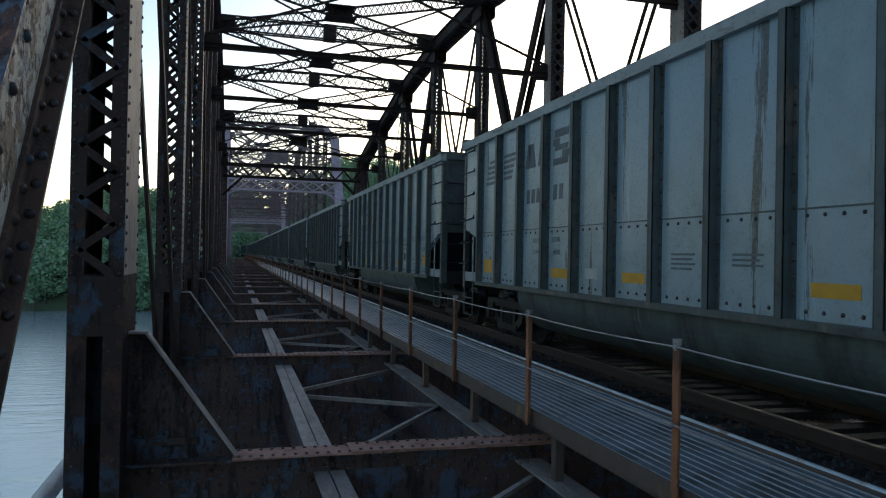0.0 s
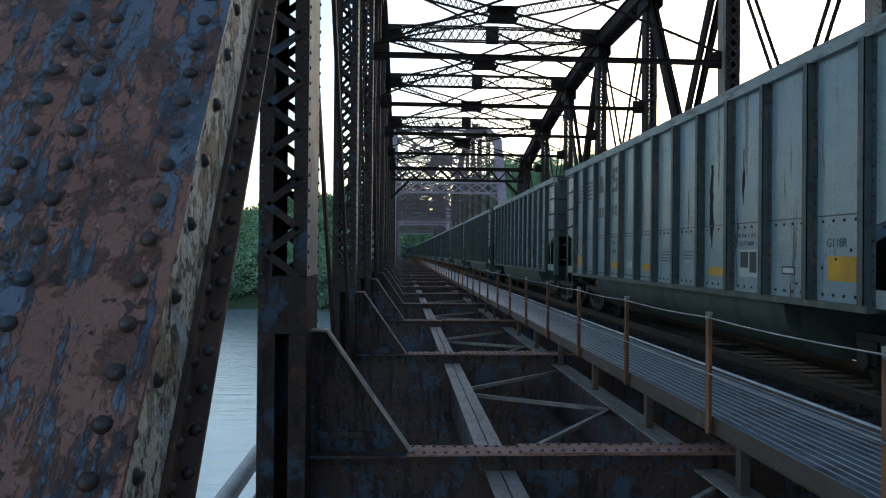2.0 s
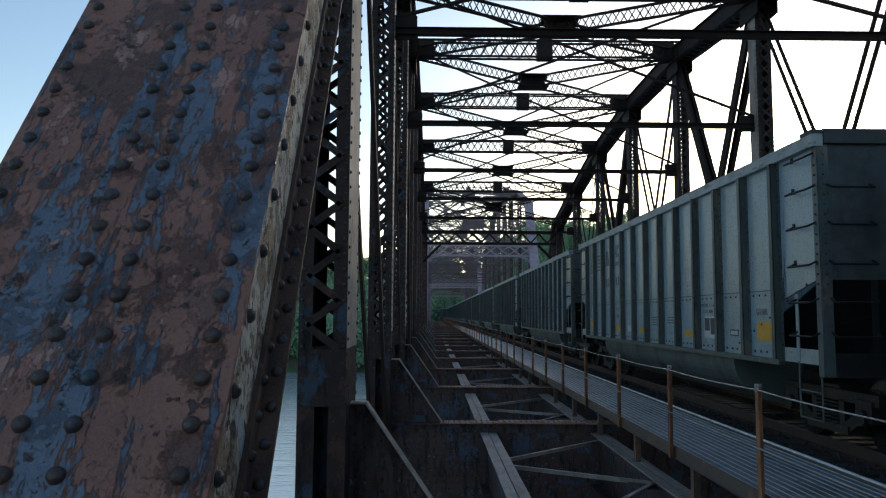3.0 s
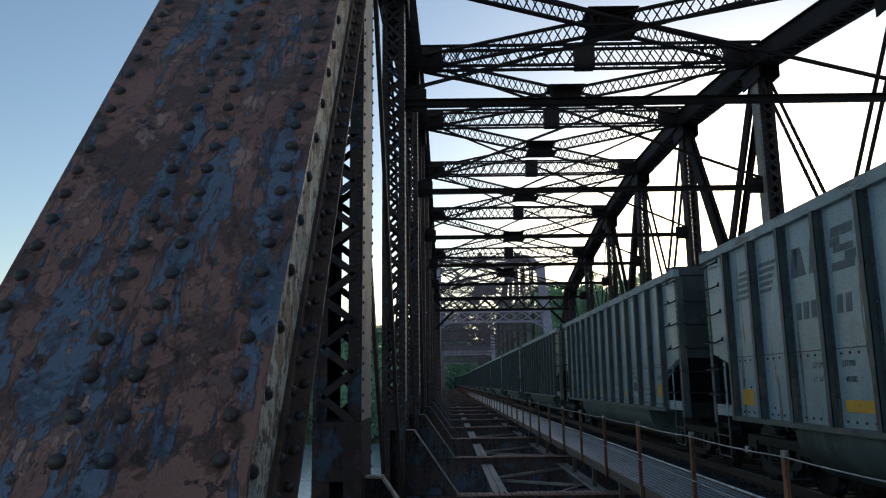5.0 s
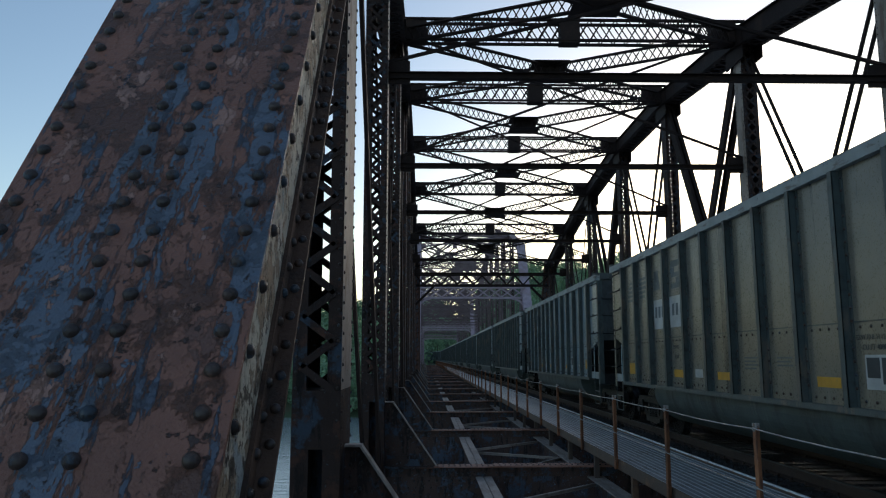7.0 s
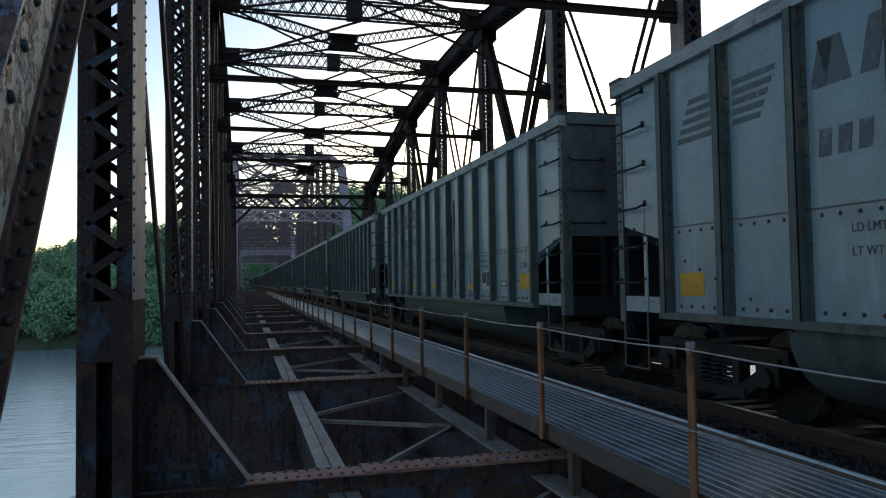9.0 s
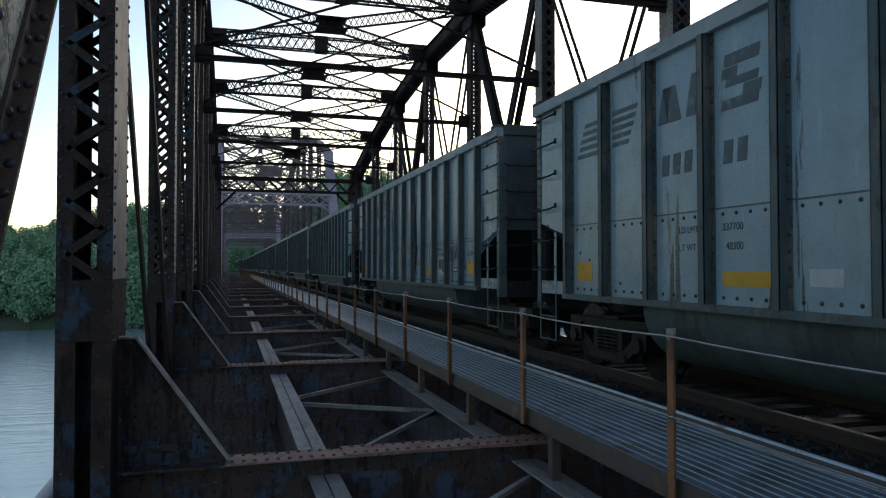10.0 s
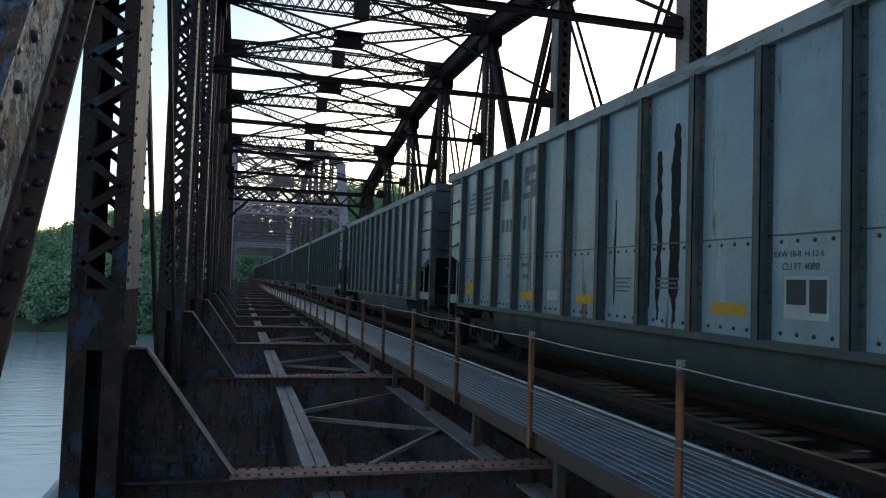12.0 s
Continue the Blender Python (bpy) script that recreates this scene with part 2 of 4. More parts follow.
# ---- mesh tools ----
class Shape:
    """Gathers boxes, bars, tubes and rivets into one mesh."""

    def __init__(self):
        self.v, self.f, self.smooth = [], [], []

    def add(self, verts, faces, smooth=False):
        n = len(self.v)
        self.v += [tuple(p) for p in verts]
        self.f += [tuple(n + i for i in q) for q in faces]
        self.smooth += [smooth] * len(faces)
        return self

    def hexa(self, p):
        return self.add(p, [(0, 3, 2, 1), (4, 5, 6, 7), (0, 1, 5, 4), (1, 2, 6, 5), (2, 3, 7, 6), (3, 0, 4, 7)])

    def box(self, x0, x1, y0, y1, z0, z1):
        return self.hexa([(x0, y0, z0), (x1, y0, z0), (x1, y1, z0), (x0, y1, z0), (x0, y0, z1), (x1, y0, z1), (x1, y1, z1), (x0, y1, z1)])

    def bar(self, a, b, w, h, side=(1, 0, 0)):
        """A straight bar from a to b: w along side, h across both."""
        a, b = Vector(a), Vector(b)
        d = (b - a).normalized()
        s = Vector(side)
        s = (s - d * s.dot(d)).normalized()
        u = d.cross(s)
        s, u = s * w / 2, u * h / 2
        return self.hexa([a - s - u, a + s - u, b + s - u, b - s - u, a - s + u, a + s + u, b + s + u, b - s + u])

    def tube(self, a, b, r, n=10, r2=None, caps=True):
        a, b = Vector(a), Vector(b)
        d = (b - a).normalized()
        s = d.orthogonal().normalized()
        u = d.cross(s)
        r2 = r if r2 is None else r2
        ring = [(math.cos(2 * math.pi * i / n), math.sin(2 * math.pi * i / n)) for i in range(n)]
        self.add([a + (s * c + u * t) * r for c, t in ring] + [b + (s * c + u * t) * r2 for c, t in ring],
                 [(i, (i + 1) % n, n + (i + 1) % n, n + i) for i in range(n)], True)
        if caps:
            self.add([a + (s * c + u * t) * r for c, t in ring], [tuple(range(n))[::-1]])
            self.add([b + (s * c + u * t) * r2 for c, t in ring], [tuple(range(n))])
        return self

    def rivet(self, p, normal, r=0.018, n=8):
        p, d = Vector(p), Vector(normal).normalized()
        s = d.orthogonal().normalized()
        u = d.cross(s)
        verts = []
        for rr, h in ((1.0, 0.0), (0.9, 0.45), (0.5, 0.8)):
            verts += [p + (s * math.cos(2 * math.pi * i / n) + u * math.sin(2 * math.pi * i / n)) * r * rr + d * r * h for i in range(n)]
        faces = [(k * n + i, k * n + (i + 1) % n, (k + 1) * n + (i + 1) % n, (k + 1) * n + i) for k in range(2) for i in range(n)]
        return self.add(verts, faces + [tuple(range(2 * n, 3 * n))], True)

    def sweep(self, outline, y0, y1):
        """A closed outline of (x, z), drawn along y."""
        n = len(outline)
        self.add([(x, y0, z) for x, z in outline] + [(x, y1, z) for x, z in outline],
                 [(i, n + i, n + (i + 1) % n, (i + 1) % n) for i in range(n)] + [tuple(range(n)), tuple(range(n, 2 * n))[::-1]])
        return self

    def mesh(self, name, mat):
        me = bpy.data.meshes.new(name)
        me.from_pydata(self.v, [], self.f)
        me.polygons.foreach_set("use_smooth", self.smooth)
        me.materials.append(mat)
        me.update()
        return me


def fix(me):
    bm = bmesh.new()
    bm.from_mesh(me)
    bmesh.ops.recalc_face_normals(bm, faces=bm.faces)
    bm.to_mesh(me)
    bm.free()
    return me


def part(name, shape, mat, parent, label=""):
    me = shape if isinstance(shape, bpy.types.Mesh) else fix(shape.mesh(name, mat))
    ob = new(name, me)
    ob.parent = parent
    return tagged(ob, label)


def thing(name, label, category, group="", kind="", at=None):
    ob = tagged(new(name), label, category, group, kind)
    ob.empty_display_size = 0.2
    if at is not None:
        ob.matrix_basis = at
    return ob


# ---- the bridge: plan ----
PANEL, Y0 = 6.795, 0.08
LONG = 8.5                          # panel of the two taller spans beyond
SPANS = [(Y0, PANEL), (Y0 + PANEL * 9 + 1.3, LONG), (Y0 + PANEL * 9 + LONG * 9 + 2.6, LONG)]
XL, XR = -1.22, 9.0                 # centres of the two trusses
POST_W = 0.42
CHORDS = ([None, 8.45, 9.75, 10.85, 11.45, 11.45, 10.85, 9.75, 8.45, None], [None, 12.2, 14.6, 16.4, 17.3, 17.3, 16.4, 14.6, 12.2, None])
FLOOR = -0.27                       # top of the floor beams
BOTTOM = -0.75                      # bottom chord
WATER_Z = -16.0


def laced(shape, lace, x0, x1, y0, y1, z0, z1, step=0.3, flange=0.11, single=False):
    """Two channels with flanges front and back, webs on the x sides, joined by crossed or zigzag lacing bars."""
    t = 0.014
    for xa, s in ((x0, 1), (x1, -1)):
        shape.box(min(xa, xa + s * t), max(xa, xa + s * t), y0, y1, z0, z1)
        for ya, r in ((y0, 1), (y1, -1)):
            shape.box(min(xa + s * t, xa + s * flange), max(xa + s * t, xa + s * flange), min(ya, ya + r * t), max(ya, ya + r * t), z0, z1)
    n = max(2, int((z1 - z0) / step))
    for ya, s in ((y0 - 0.007, 1), (y1 + 0.007, -1)):
        for i in range(n):
            za, zb = z0 + (z1 - z0) * i / n, z0 + (z1 - z0) * (i + 1) / n
            a, b = x0 + flange * 0.55, x1 - flange * 0.55
            if single:
                lace.append(((a, ya, za), (b, ya, zb)) if (i % 2) == (s > 0) else ((a, ya, zb), (b, ya, za)))
                continue
            lace.append(((a, ya, za), (b, ya, zb)))
            lace.append(((a, ya - 0.011 * s, zb), (b, ya - 0.011 * s, za)))


def lattice(a, b, depth, shape, up=(0, 0, 1), chord=0.05, bar=0.035, step=0.36):
    """A lattice beam from a to b: four small angles and crossed bars in one web."""
    a, b, u = Vector(a), Vector(b), Vector(up)
    d = (b - a)
    length = d.length
    d.normalize()
    s = d.cross(u).normalized()
    u = s.cross(d).normalized()
    for h in (-depth / 2, depth / 2):
        shape.bar(a + u * h, b + u * h, 0.13, chord, s)
    n = max(2, round(length / (depth * 0.62)))
    for i in range(n):
        p, q = a + d * length * i / n, a + d * length * (i + 1) / n
        shape.bar(p - u * depth / 2 - s * 0.012, q + u * depth / 2 - s * 0.012, bar, 0.01, d.cross(s))
        shape.bar(p + u * depth / 2 + s * 0.012, q - u * depth / 2 + s * 0.012, bar, 0.01, d.cross(s))


NEAR = []                           # rivets of the end post beside the camera


def build_span(y_first, panel, CHORD, near):
    """One truss span: two trusses, overhead bracing and portals."""
    def node(k):
        return y_first + panel * k
    length = panel * 9
    # spans beyond the first take the purple tones with haze mixed in
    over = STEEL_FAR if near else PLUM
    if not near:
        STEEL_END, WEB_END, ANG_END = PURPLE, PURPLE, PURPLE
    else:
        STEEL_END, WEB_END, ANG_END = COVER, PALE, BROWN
    span = thing("truss_span", "dark riveted steel through-truss bridge span, rusty and weathered", "bridge", "bridge spans", "structure")
    for xc in (XL, XR):
        inner = 1 if xc < 3 else -1
        for k in range(1, 9):
            y, zt = node(k), CHORD[k] - 0.25
            dy = 0.42 if k == 1 else 0.26
            post, bars = Shape(), []
            x0, x1 = xc - POST_W / 2, xc + POST_W / 2
            laced(post, bars, x0, x1, y - dy, y + dy, 1.35, zt, 0.21 if k == 1 else 0.3, 0.12 if k == 1 else 0.11, k == 1)
            # tie plate and solid foot below the lacing
            post.box(x0 + 0.002, x1 - 0.002, y - dy - 0.012, y + dy + 0.012, 0.86, 1.35)
            for xa, xb in ((x0, x0 + 0.15), (x1 - 0.15, x1)):
                post.box(xa, xb, y - dy, y + dy, BOTTOM - 0.3, 0.86)
            post.box(x0 + 0.15, x1 - 0.15, y - dy * 0.3, y + dy * 0.3, BOTTOM - 0.3, 0.86)
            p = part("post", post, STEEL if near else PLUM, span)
            # thin sheet added on the inner face, sky light painted into its colour
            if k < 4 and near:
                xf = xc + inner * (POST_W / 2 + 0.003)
                part("side_plate", Shape().box(min(xf, xf - inner * 0.003), max(xf, xf - inner * 0.003), y - dy + 0.004, y + dy - 0.004, 1.36, zt - 0.3), INNER, p, "riveted post side with bright sky light put into its beige colour")
            if near and k == 1 and xc < 3:
                for a, b in bars:
                    lb = Shape().bar(a, b, 0.066, 0.011, (0, 0, 1))
                    part("lacing_bar", lb, STEEL, p)
            else:
                ls = Shape()
                for a, b in bars:
                    ls.bar(a, b, 0.062, 0.011, (0, 0, 1))
                part("lacing", ls, STEEL, p)
            rv = Shape()
            step = 0.135 if k < 4 else 0.27
            z = 0.9
            while z < zt - 0.2:
                xi = xc + inner * (POST_W / 2 + 0.003)
                for yy in (y - dy + 0.045, y + dy - 0.045):
                    rv.rivet((xi, yy, z), (inner, 0, 0), 0.018, 6)
                if k < 4:
                    for xx in (x0 + 0.03, x1 - 0.03):
                        rv.rivet((xx, y - dy, z + 0.07), (0, -1, 0), 0.017, 6)
                z += step
            part("rivets", rv, RIVET, p)
        # top chord and end posts
        tops = [(node(k), CHORD[k]) for k in range(1, 9)]
        for (ya, za), (yb, zb) in zip(tops, tops[1:]):
            c = Shape()
            for s in (-1, 1):
                c.bar((xc + s * 0.25, ya, za), (xc + s * 0.25, yb, zb), 0.03, 0.55)
            c.bar((xc, ya, za + 0.285), (xc, yb, zb + 0.285), 0.72, 0.02)
            for s in (-1, 1):
                c.bar((xc + s * 0.31, ya, za - 0.26), (xc + s * 0.31, yb, zb - 0.26), 0.12, 0.02)
            n = 16
            for i in range(n):
                f, g = i / n, (i + 1) / n
                for s in (-1, 1):
                    c.bar((xc - s * 0.3, ya + (yb - ya) * f, za + (zb - za) * f - 0.275), (xc + s * 0.3, ya + (yb - ya) * g, za + (zb - za) * g - 0.275), 0.06, 0.012, (0, 1, 0))
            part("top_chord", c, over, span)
        for k in range(1, 9):
            g = Shape()
            for s in (-1, 1):
                g.box(xc + s * 0.275 - 0.012, xc + s * 0.275 + 0.012, node(k) - 0.6, node(k) + 0.6, CHORD[k] - 0.75, CHORD[k] + 0.2)
            part("gusset_plate", g, over, span)
        # bottom chord eyebars
        b = Shape()
        for s in (-0.15, -0.05, 0.05, 0.15):
            b.box(xc + s - 0.015, xc + s + 0.015, node(0), node(9), BOTTOM - 0.15, BOTTOM + 0.15)
        part("bottom_chord", b, STEEL, span)
        # diagonals: pairs of eyebars towards the middle of the span, lighter counters
        for k in range(1, 8):
            for down, wide, gap in ((True, 0.19, 0.14), (False, 0.10, 0.09)):
                if not down and k not in (2, 3, 4, 5, 6):
                    continue
                first = (k < 4) if down else (k >= 4)
                if k == 4:
                    first = down
                    wide, gap = 0.17, 0.12
                if k in (2, 6):
                    wide, gap = 0.09, 0.11
                ya, yb = (node(k), node(k + 1)) if first else (node(k + 1), node(k))
                za = CHORD[k] if first else CHORD[k + 1]
                if k in (3, 5):
                    dx = 0.17 if down else 0.13
                    e = Shape()
                    for s in (-1, 1):
                        e.bar((xc + s * dx, ya, za - 0.2), (xc + s * dx, yb, BOTTOM), 0.02, 0.36)
                        for r in (-1, 1):
                            e.bar((xc + s * (dx - 0.045), ya + r * 0.17, za - 0.2), (xc + s * (dx - 0.045), yb + r * 0.17, BOTTOM), 0.09, 0.014)
                    part("diagonal", e, over, span)
                    continue
                for s in (-1, 1):
                    e = Shape().bar((xc + s * gap, ya, za - 0.2), (xc + s * gap, yb, BOTTOM), 0.05 if down else 0.04, wide)
                    part("eyebar", e, over, span)
    # end posts, each with cover plate, webs and bottom angles
    if near:
        u, base = Vector((0, 0.573, 0.8195)), Vector((0, 1.542, 1.412))
        lo, hi = -2.9, 9.0
    else:
        u, base = Vector((0, panel, CHORD[1] + 0.95)).normalized(), Vector((0, y_first - 0.3, -0.65))
        lo, hi = 0, math.hypot(panel, CHORD[1] + 0.95)
    nrm = Vector((0, -u.z, u.y))
    for xc in (XL + 0.115, XR - 0.115):
        for far in (False, True):
            def P(along, off, x):
                q = Vector((x, 0, 0)) + base + u * along + nrm * off
                return (q.x, 2 * y_first + length - q.y, q.z) if far else tuple(q)
            root = Shape()
            root.bar(P(lo, -0.007, xc), P(hi, -0.007, xc), 0.78, 0.014)
            ep = part("end_post", root, STEEL_END, span, "riveted inclined end post with peeling blue paint over rust")
            for s in (-1, 1):
                w = Shape().bar(P(lo, -0.24, xc + s * 0.335), P(hi, -0.24, xc + s * 0.335), 0.02, 0.44)
                part("web", w, WEB_END, ep, "pale flaking paint on the riveted web")
                w = Shape().bar(P(lo, -0.452, xc + s * 0.36), P(hi, -0.452, xc + s * 0.36), 0.10, 0.018)
                w.bar(P(lo, -0.41, xc + s * 0.352), P(hi, -0.41, xc + s * 0.352), 0.014, 0.075)
                w.bar(P(lo, -0.025, xc + s * 0.352), P(hi, -0.025, xc + s * 0.352), 0.012, 0.022)
                part("angle", w, ANG_END, ep)
            lw = Shape()
            for i in range(28):
                f, g = lo + (hi - lo) * i / 28, lo + (hi - lo) * (i + 1) / 28
                lw.bar(P(f, -0.465, xc - 0.33), P(g, -0.465, xc + 0.33), 0.06, 0.012, (1, 0, 0))
            part("lacing", lw, BROWN, ep)
            nn = Vector((0, -nrm.y, nrm.z)) if far else nrm
            close = near and not far and xc < 3
            pitch = 0.115
            rs = Shape()
            for i in range(int((hi - lo) / pitch)):
                al = lo + 0.025 + i * pitch
                spots = [(xc - 0.345, al), (xc + 0.325, al), (xc - 0.04, al), (xc + 0.072, al)]
                for xx, aa in spots:
                    if close and -1.5 < aa < 3.8:
                        NEAR.append(("top", ep, P(aa, 0, xx)))
                    elif near and not far:
                        rs.rivet(P(aa, 0, xx), nn, 0.0215, 6)
                if close and -1.5 < al < 4.2:
                    for off, da in ((-0.1, 0.02), (-0.19, 0.075)):
                        if i % 2 == (off == -0.1):
                            NEAR.append(("side", ep, P(al + da, off, xc + 0.345)))
                    NEAR.append(("small", ep, P(al, -0.405, xc + 0.36)))
                    NEAR.append(("low", ep, P(al + 0.05, -0.443, xc + 0.385)))
            if rs.v:
                part("rivets", rs, RIVET, ep)
    # struts across at mid height with their end plates, top struts, laterals and sway bars
    xa, xb, xm = XL + POST_W / 2, XR - POST_W / 2, (XL + XR) / 2
    for k in range(2, 8):
        y, z = node(k), CHORD[k] + 0.2
        s = Shape()
        s.box(xa, xb, y - 0.012, y + 0.012, 6.965, 7.085)
        s.box(xa, xb, y - 0.08, y + 0.08, 7.08, 7.092)
        s.box(xa, xb, y - 0.08, y + 0.08, 6.958, 6.97)
        for x0, x1 in ((xa, xa + 0.42), (xb - 0.42, xb)):
            s.box(x0, x1, y - 0.02, y + 0.02, 6.86, 7.32)
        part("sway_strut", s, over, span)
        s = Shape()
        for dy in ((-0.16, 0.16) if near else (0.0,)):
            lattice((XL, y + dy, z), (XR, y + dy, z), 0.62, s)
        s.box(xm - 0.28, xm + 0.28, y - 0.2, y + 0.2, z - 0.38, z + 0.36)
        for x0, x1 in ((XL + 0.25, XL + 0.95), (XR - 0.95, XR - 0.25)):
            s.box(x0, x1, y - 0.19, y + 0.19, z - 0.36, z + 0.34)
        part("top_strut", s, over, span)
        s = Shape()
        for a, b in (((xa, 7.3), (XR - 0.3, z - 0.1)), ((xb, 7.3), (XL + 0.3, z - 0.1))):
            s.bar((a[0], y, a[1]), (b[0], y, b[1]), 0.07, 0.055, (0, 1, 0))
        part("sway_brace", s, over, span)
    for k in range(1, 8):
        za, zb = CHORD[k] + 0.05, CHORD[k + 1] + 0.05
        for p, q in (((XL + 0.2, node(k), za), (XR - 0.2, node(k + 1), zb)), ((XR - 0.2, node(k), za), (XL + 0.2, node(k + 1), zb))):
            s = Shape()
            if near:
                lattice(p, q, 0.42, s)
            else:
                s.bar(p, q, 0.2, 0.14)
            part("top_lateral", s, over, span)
        s = Shape()
        ym, zm = (node(k) + node(k + 1)) / 2, (za + zb) / 2
        s.box(xm - 0.62, xm + 0.62, ym - 0.45, ym + 0.45, zm - 0.24, zm - 0.215)
        s.box(xm - 0.62, xm + 0.62, ym - 0.45, ym + 0.45, zm + 0.215, zm + 0.24)
        s.box(xm - 0.5, xm + 0.5, ym - 0.03, ym + 0.03, zm - 0.215, zm + 0.215)
        part("lateral_plate", s, over, span)
    if not near:
        # deep sway frames of the tall spans
        for k in range(1, 9):
            y, top = node(k), CHORD[k]
            levels = [8.6 + (top - 8.6) * j / 2 for j in range(2)]
            s = Shape()
            for z in levels:
                lattice((xa, y, z), (xb, y, z), 0.5, s)
            for z0, z1 in zip(levels, levels[1:] + [top]):
                for x0, x1 in ((xa, xm), (xm, xb)):
                    s.bar((x0, y, z0), (x1, y, z1), 0.14, 0.14, (0, 1, 0))
                    s.bar((x1, y, z0), (x0, y, z1), 0.14, 0.14, (0, 1, 0))
            s.box(xm - 0.7, xm + 0.7, y - 0.03, y + 0.03, levels[1] - 0.5, levels[1] + 0.5)
            part("sway_frame", s, over, span)
    # portals
    for far in (False, True):
        y = base.y + u.y * (7.5 - base.z) / u.z + 0.2
        y = 2 * y_first + length - y if far else y
        s = Shape()
        if near:
            y = (node(8) + 0.45) if far else (node(1) - 0.45)
            za, zb, n = (6.87, 7.85, 16) if far else (7.4, 8.8, 16)
        else:
            za, zb, n = 7.0, 8.1, 9
        for z0, z1 in ((za, za + 0.17), (zb - 0.17, zb)):
            s.box(xa, xb, y - 0.16, y + 0.16, z0, z1)
        for i in range(n):
            x0, x1 = xa + (xb - xa) * i / n, xa + (xb - xa) * (i + 1) / n
            a, b = (za + 0.15, zb - 0.15) if i % 2 else (zb - 0.15, za + 0.15)
            s.bar((x0, y, a), (x1, y, b), 0.2, 0.1, (0, 1, 0))
            if not near:
                s.bar((x0, y + 0.01, b), (x1, y + 0.01, a), 0.2, 0.1, (0, 1, 0))
        # rounded knees at both corners
        for xe, d in ((xa, 1), (xb, -1)):
            if near and far:
                s.bar((xe, y, za - 1.3), (xe + d * 1.3, y, za), 0.2, 0.16, (0, 1, 0))
                continue
            for i in range(6):
                t0, t1 = math.pi / 2 * i / 6, math.pi / 2 * (i + 1) / 6
                s.bar((xe + d * 1.2 * (1 - math.sin(t0)), y, za - 1.2 * (1 - math.cos(t0))), (xe + d * 1.2 * (1 - math.sin(t1)), y, za - 1.2 * (1 - math.cos(t1))), 0.2, 0.16, (0, 1, 0))
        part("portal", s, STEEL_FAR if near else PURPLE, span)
    return span


span_a = build_span(*SPANS[0], CHORDS[0], True)
span_b = build_span(*SPANS[1], CHORDS[1], False)
copy_thing(span_b, Matrix.Translation((0, SPANS[2][0] - SPANS[1][0], 0)))
HEADS = {"top": fix(Shape().rivet((0, 0, 0), (0, -0.8195, 0.573), 0.0205, 12).mesh("rivet", RIVET)),
         "low": fix(Shape().rivet((0, 0, 0), (0, -0.8195, 0.573), 0.017, 10).mesh("rivet", RIVET)),
         "small": fix(Shape().rivet((0, 0, 0), (1, 0, 0), 0.017, 10).mesh("rivet", RIVET)),
         "side": fix(Shape().rivet((0, 0, 0), (1, 0, 0), 0.021, 12).mesh("rivet", RIVET))}
for face, owner, place in NEAR:
    part("rivet", HEADS[face], RIVET, owner).location = place


# ---- floor system ----
def ragged(x0, x1, half, z0, z1, step=0.06):
    """A flat plate along x whose edges are eaten by rust."""
    n = int((x1 - x0) / step)
    eat = random.Random(3)
    s, ring, e = Shape(), [], [0.0, 0.0]
    for i in range(n + 1):
        e = [max(0.0, min(0.022, v * 0.75 + eat.uniform(-0.008, 0.011))) for v in e]
        x = x0 + (x1 - x0) * i / n
        ring += [(x, -half + e[0], z0), (x, half - e[1], z0), (x, half - e[1], z1 - e[1] * 0.2), (x, -half + e[0], z1 - e[0] * 0.2)]
    faces = [(4 * i + j, 4 * i + (j + 1) % 4, 4 * i + 4 + (j + 1) % 4, 4 * i + 4 + j) for i in range(n) for j in range(4)]
    return s.add(ring, faces + [(0, 3, 2, 1), tuple(4 * n + j for j in range(4))])


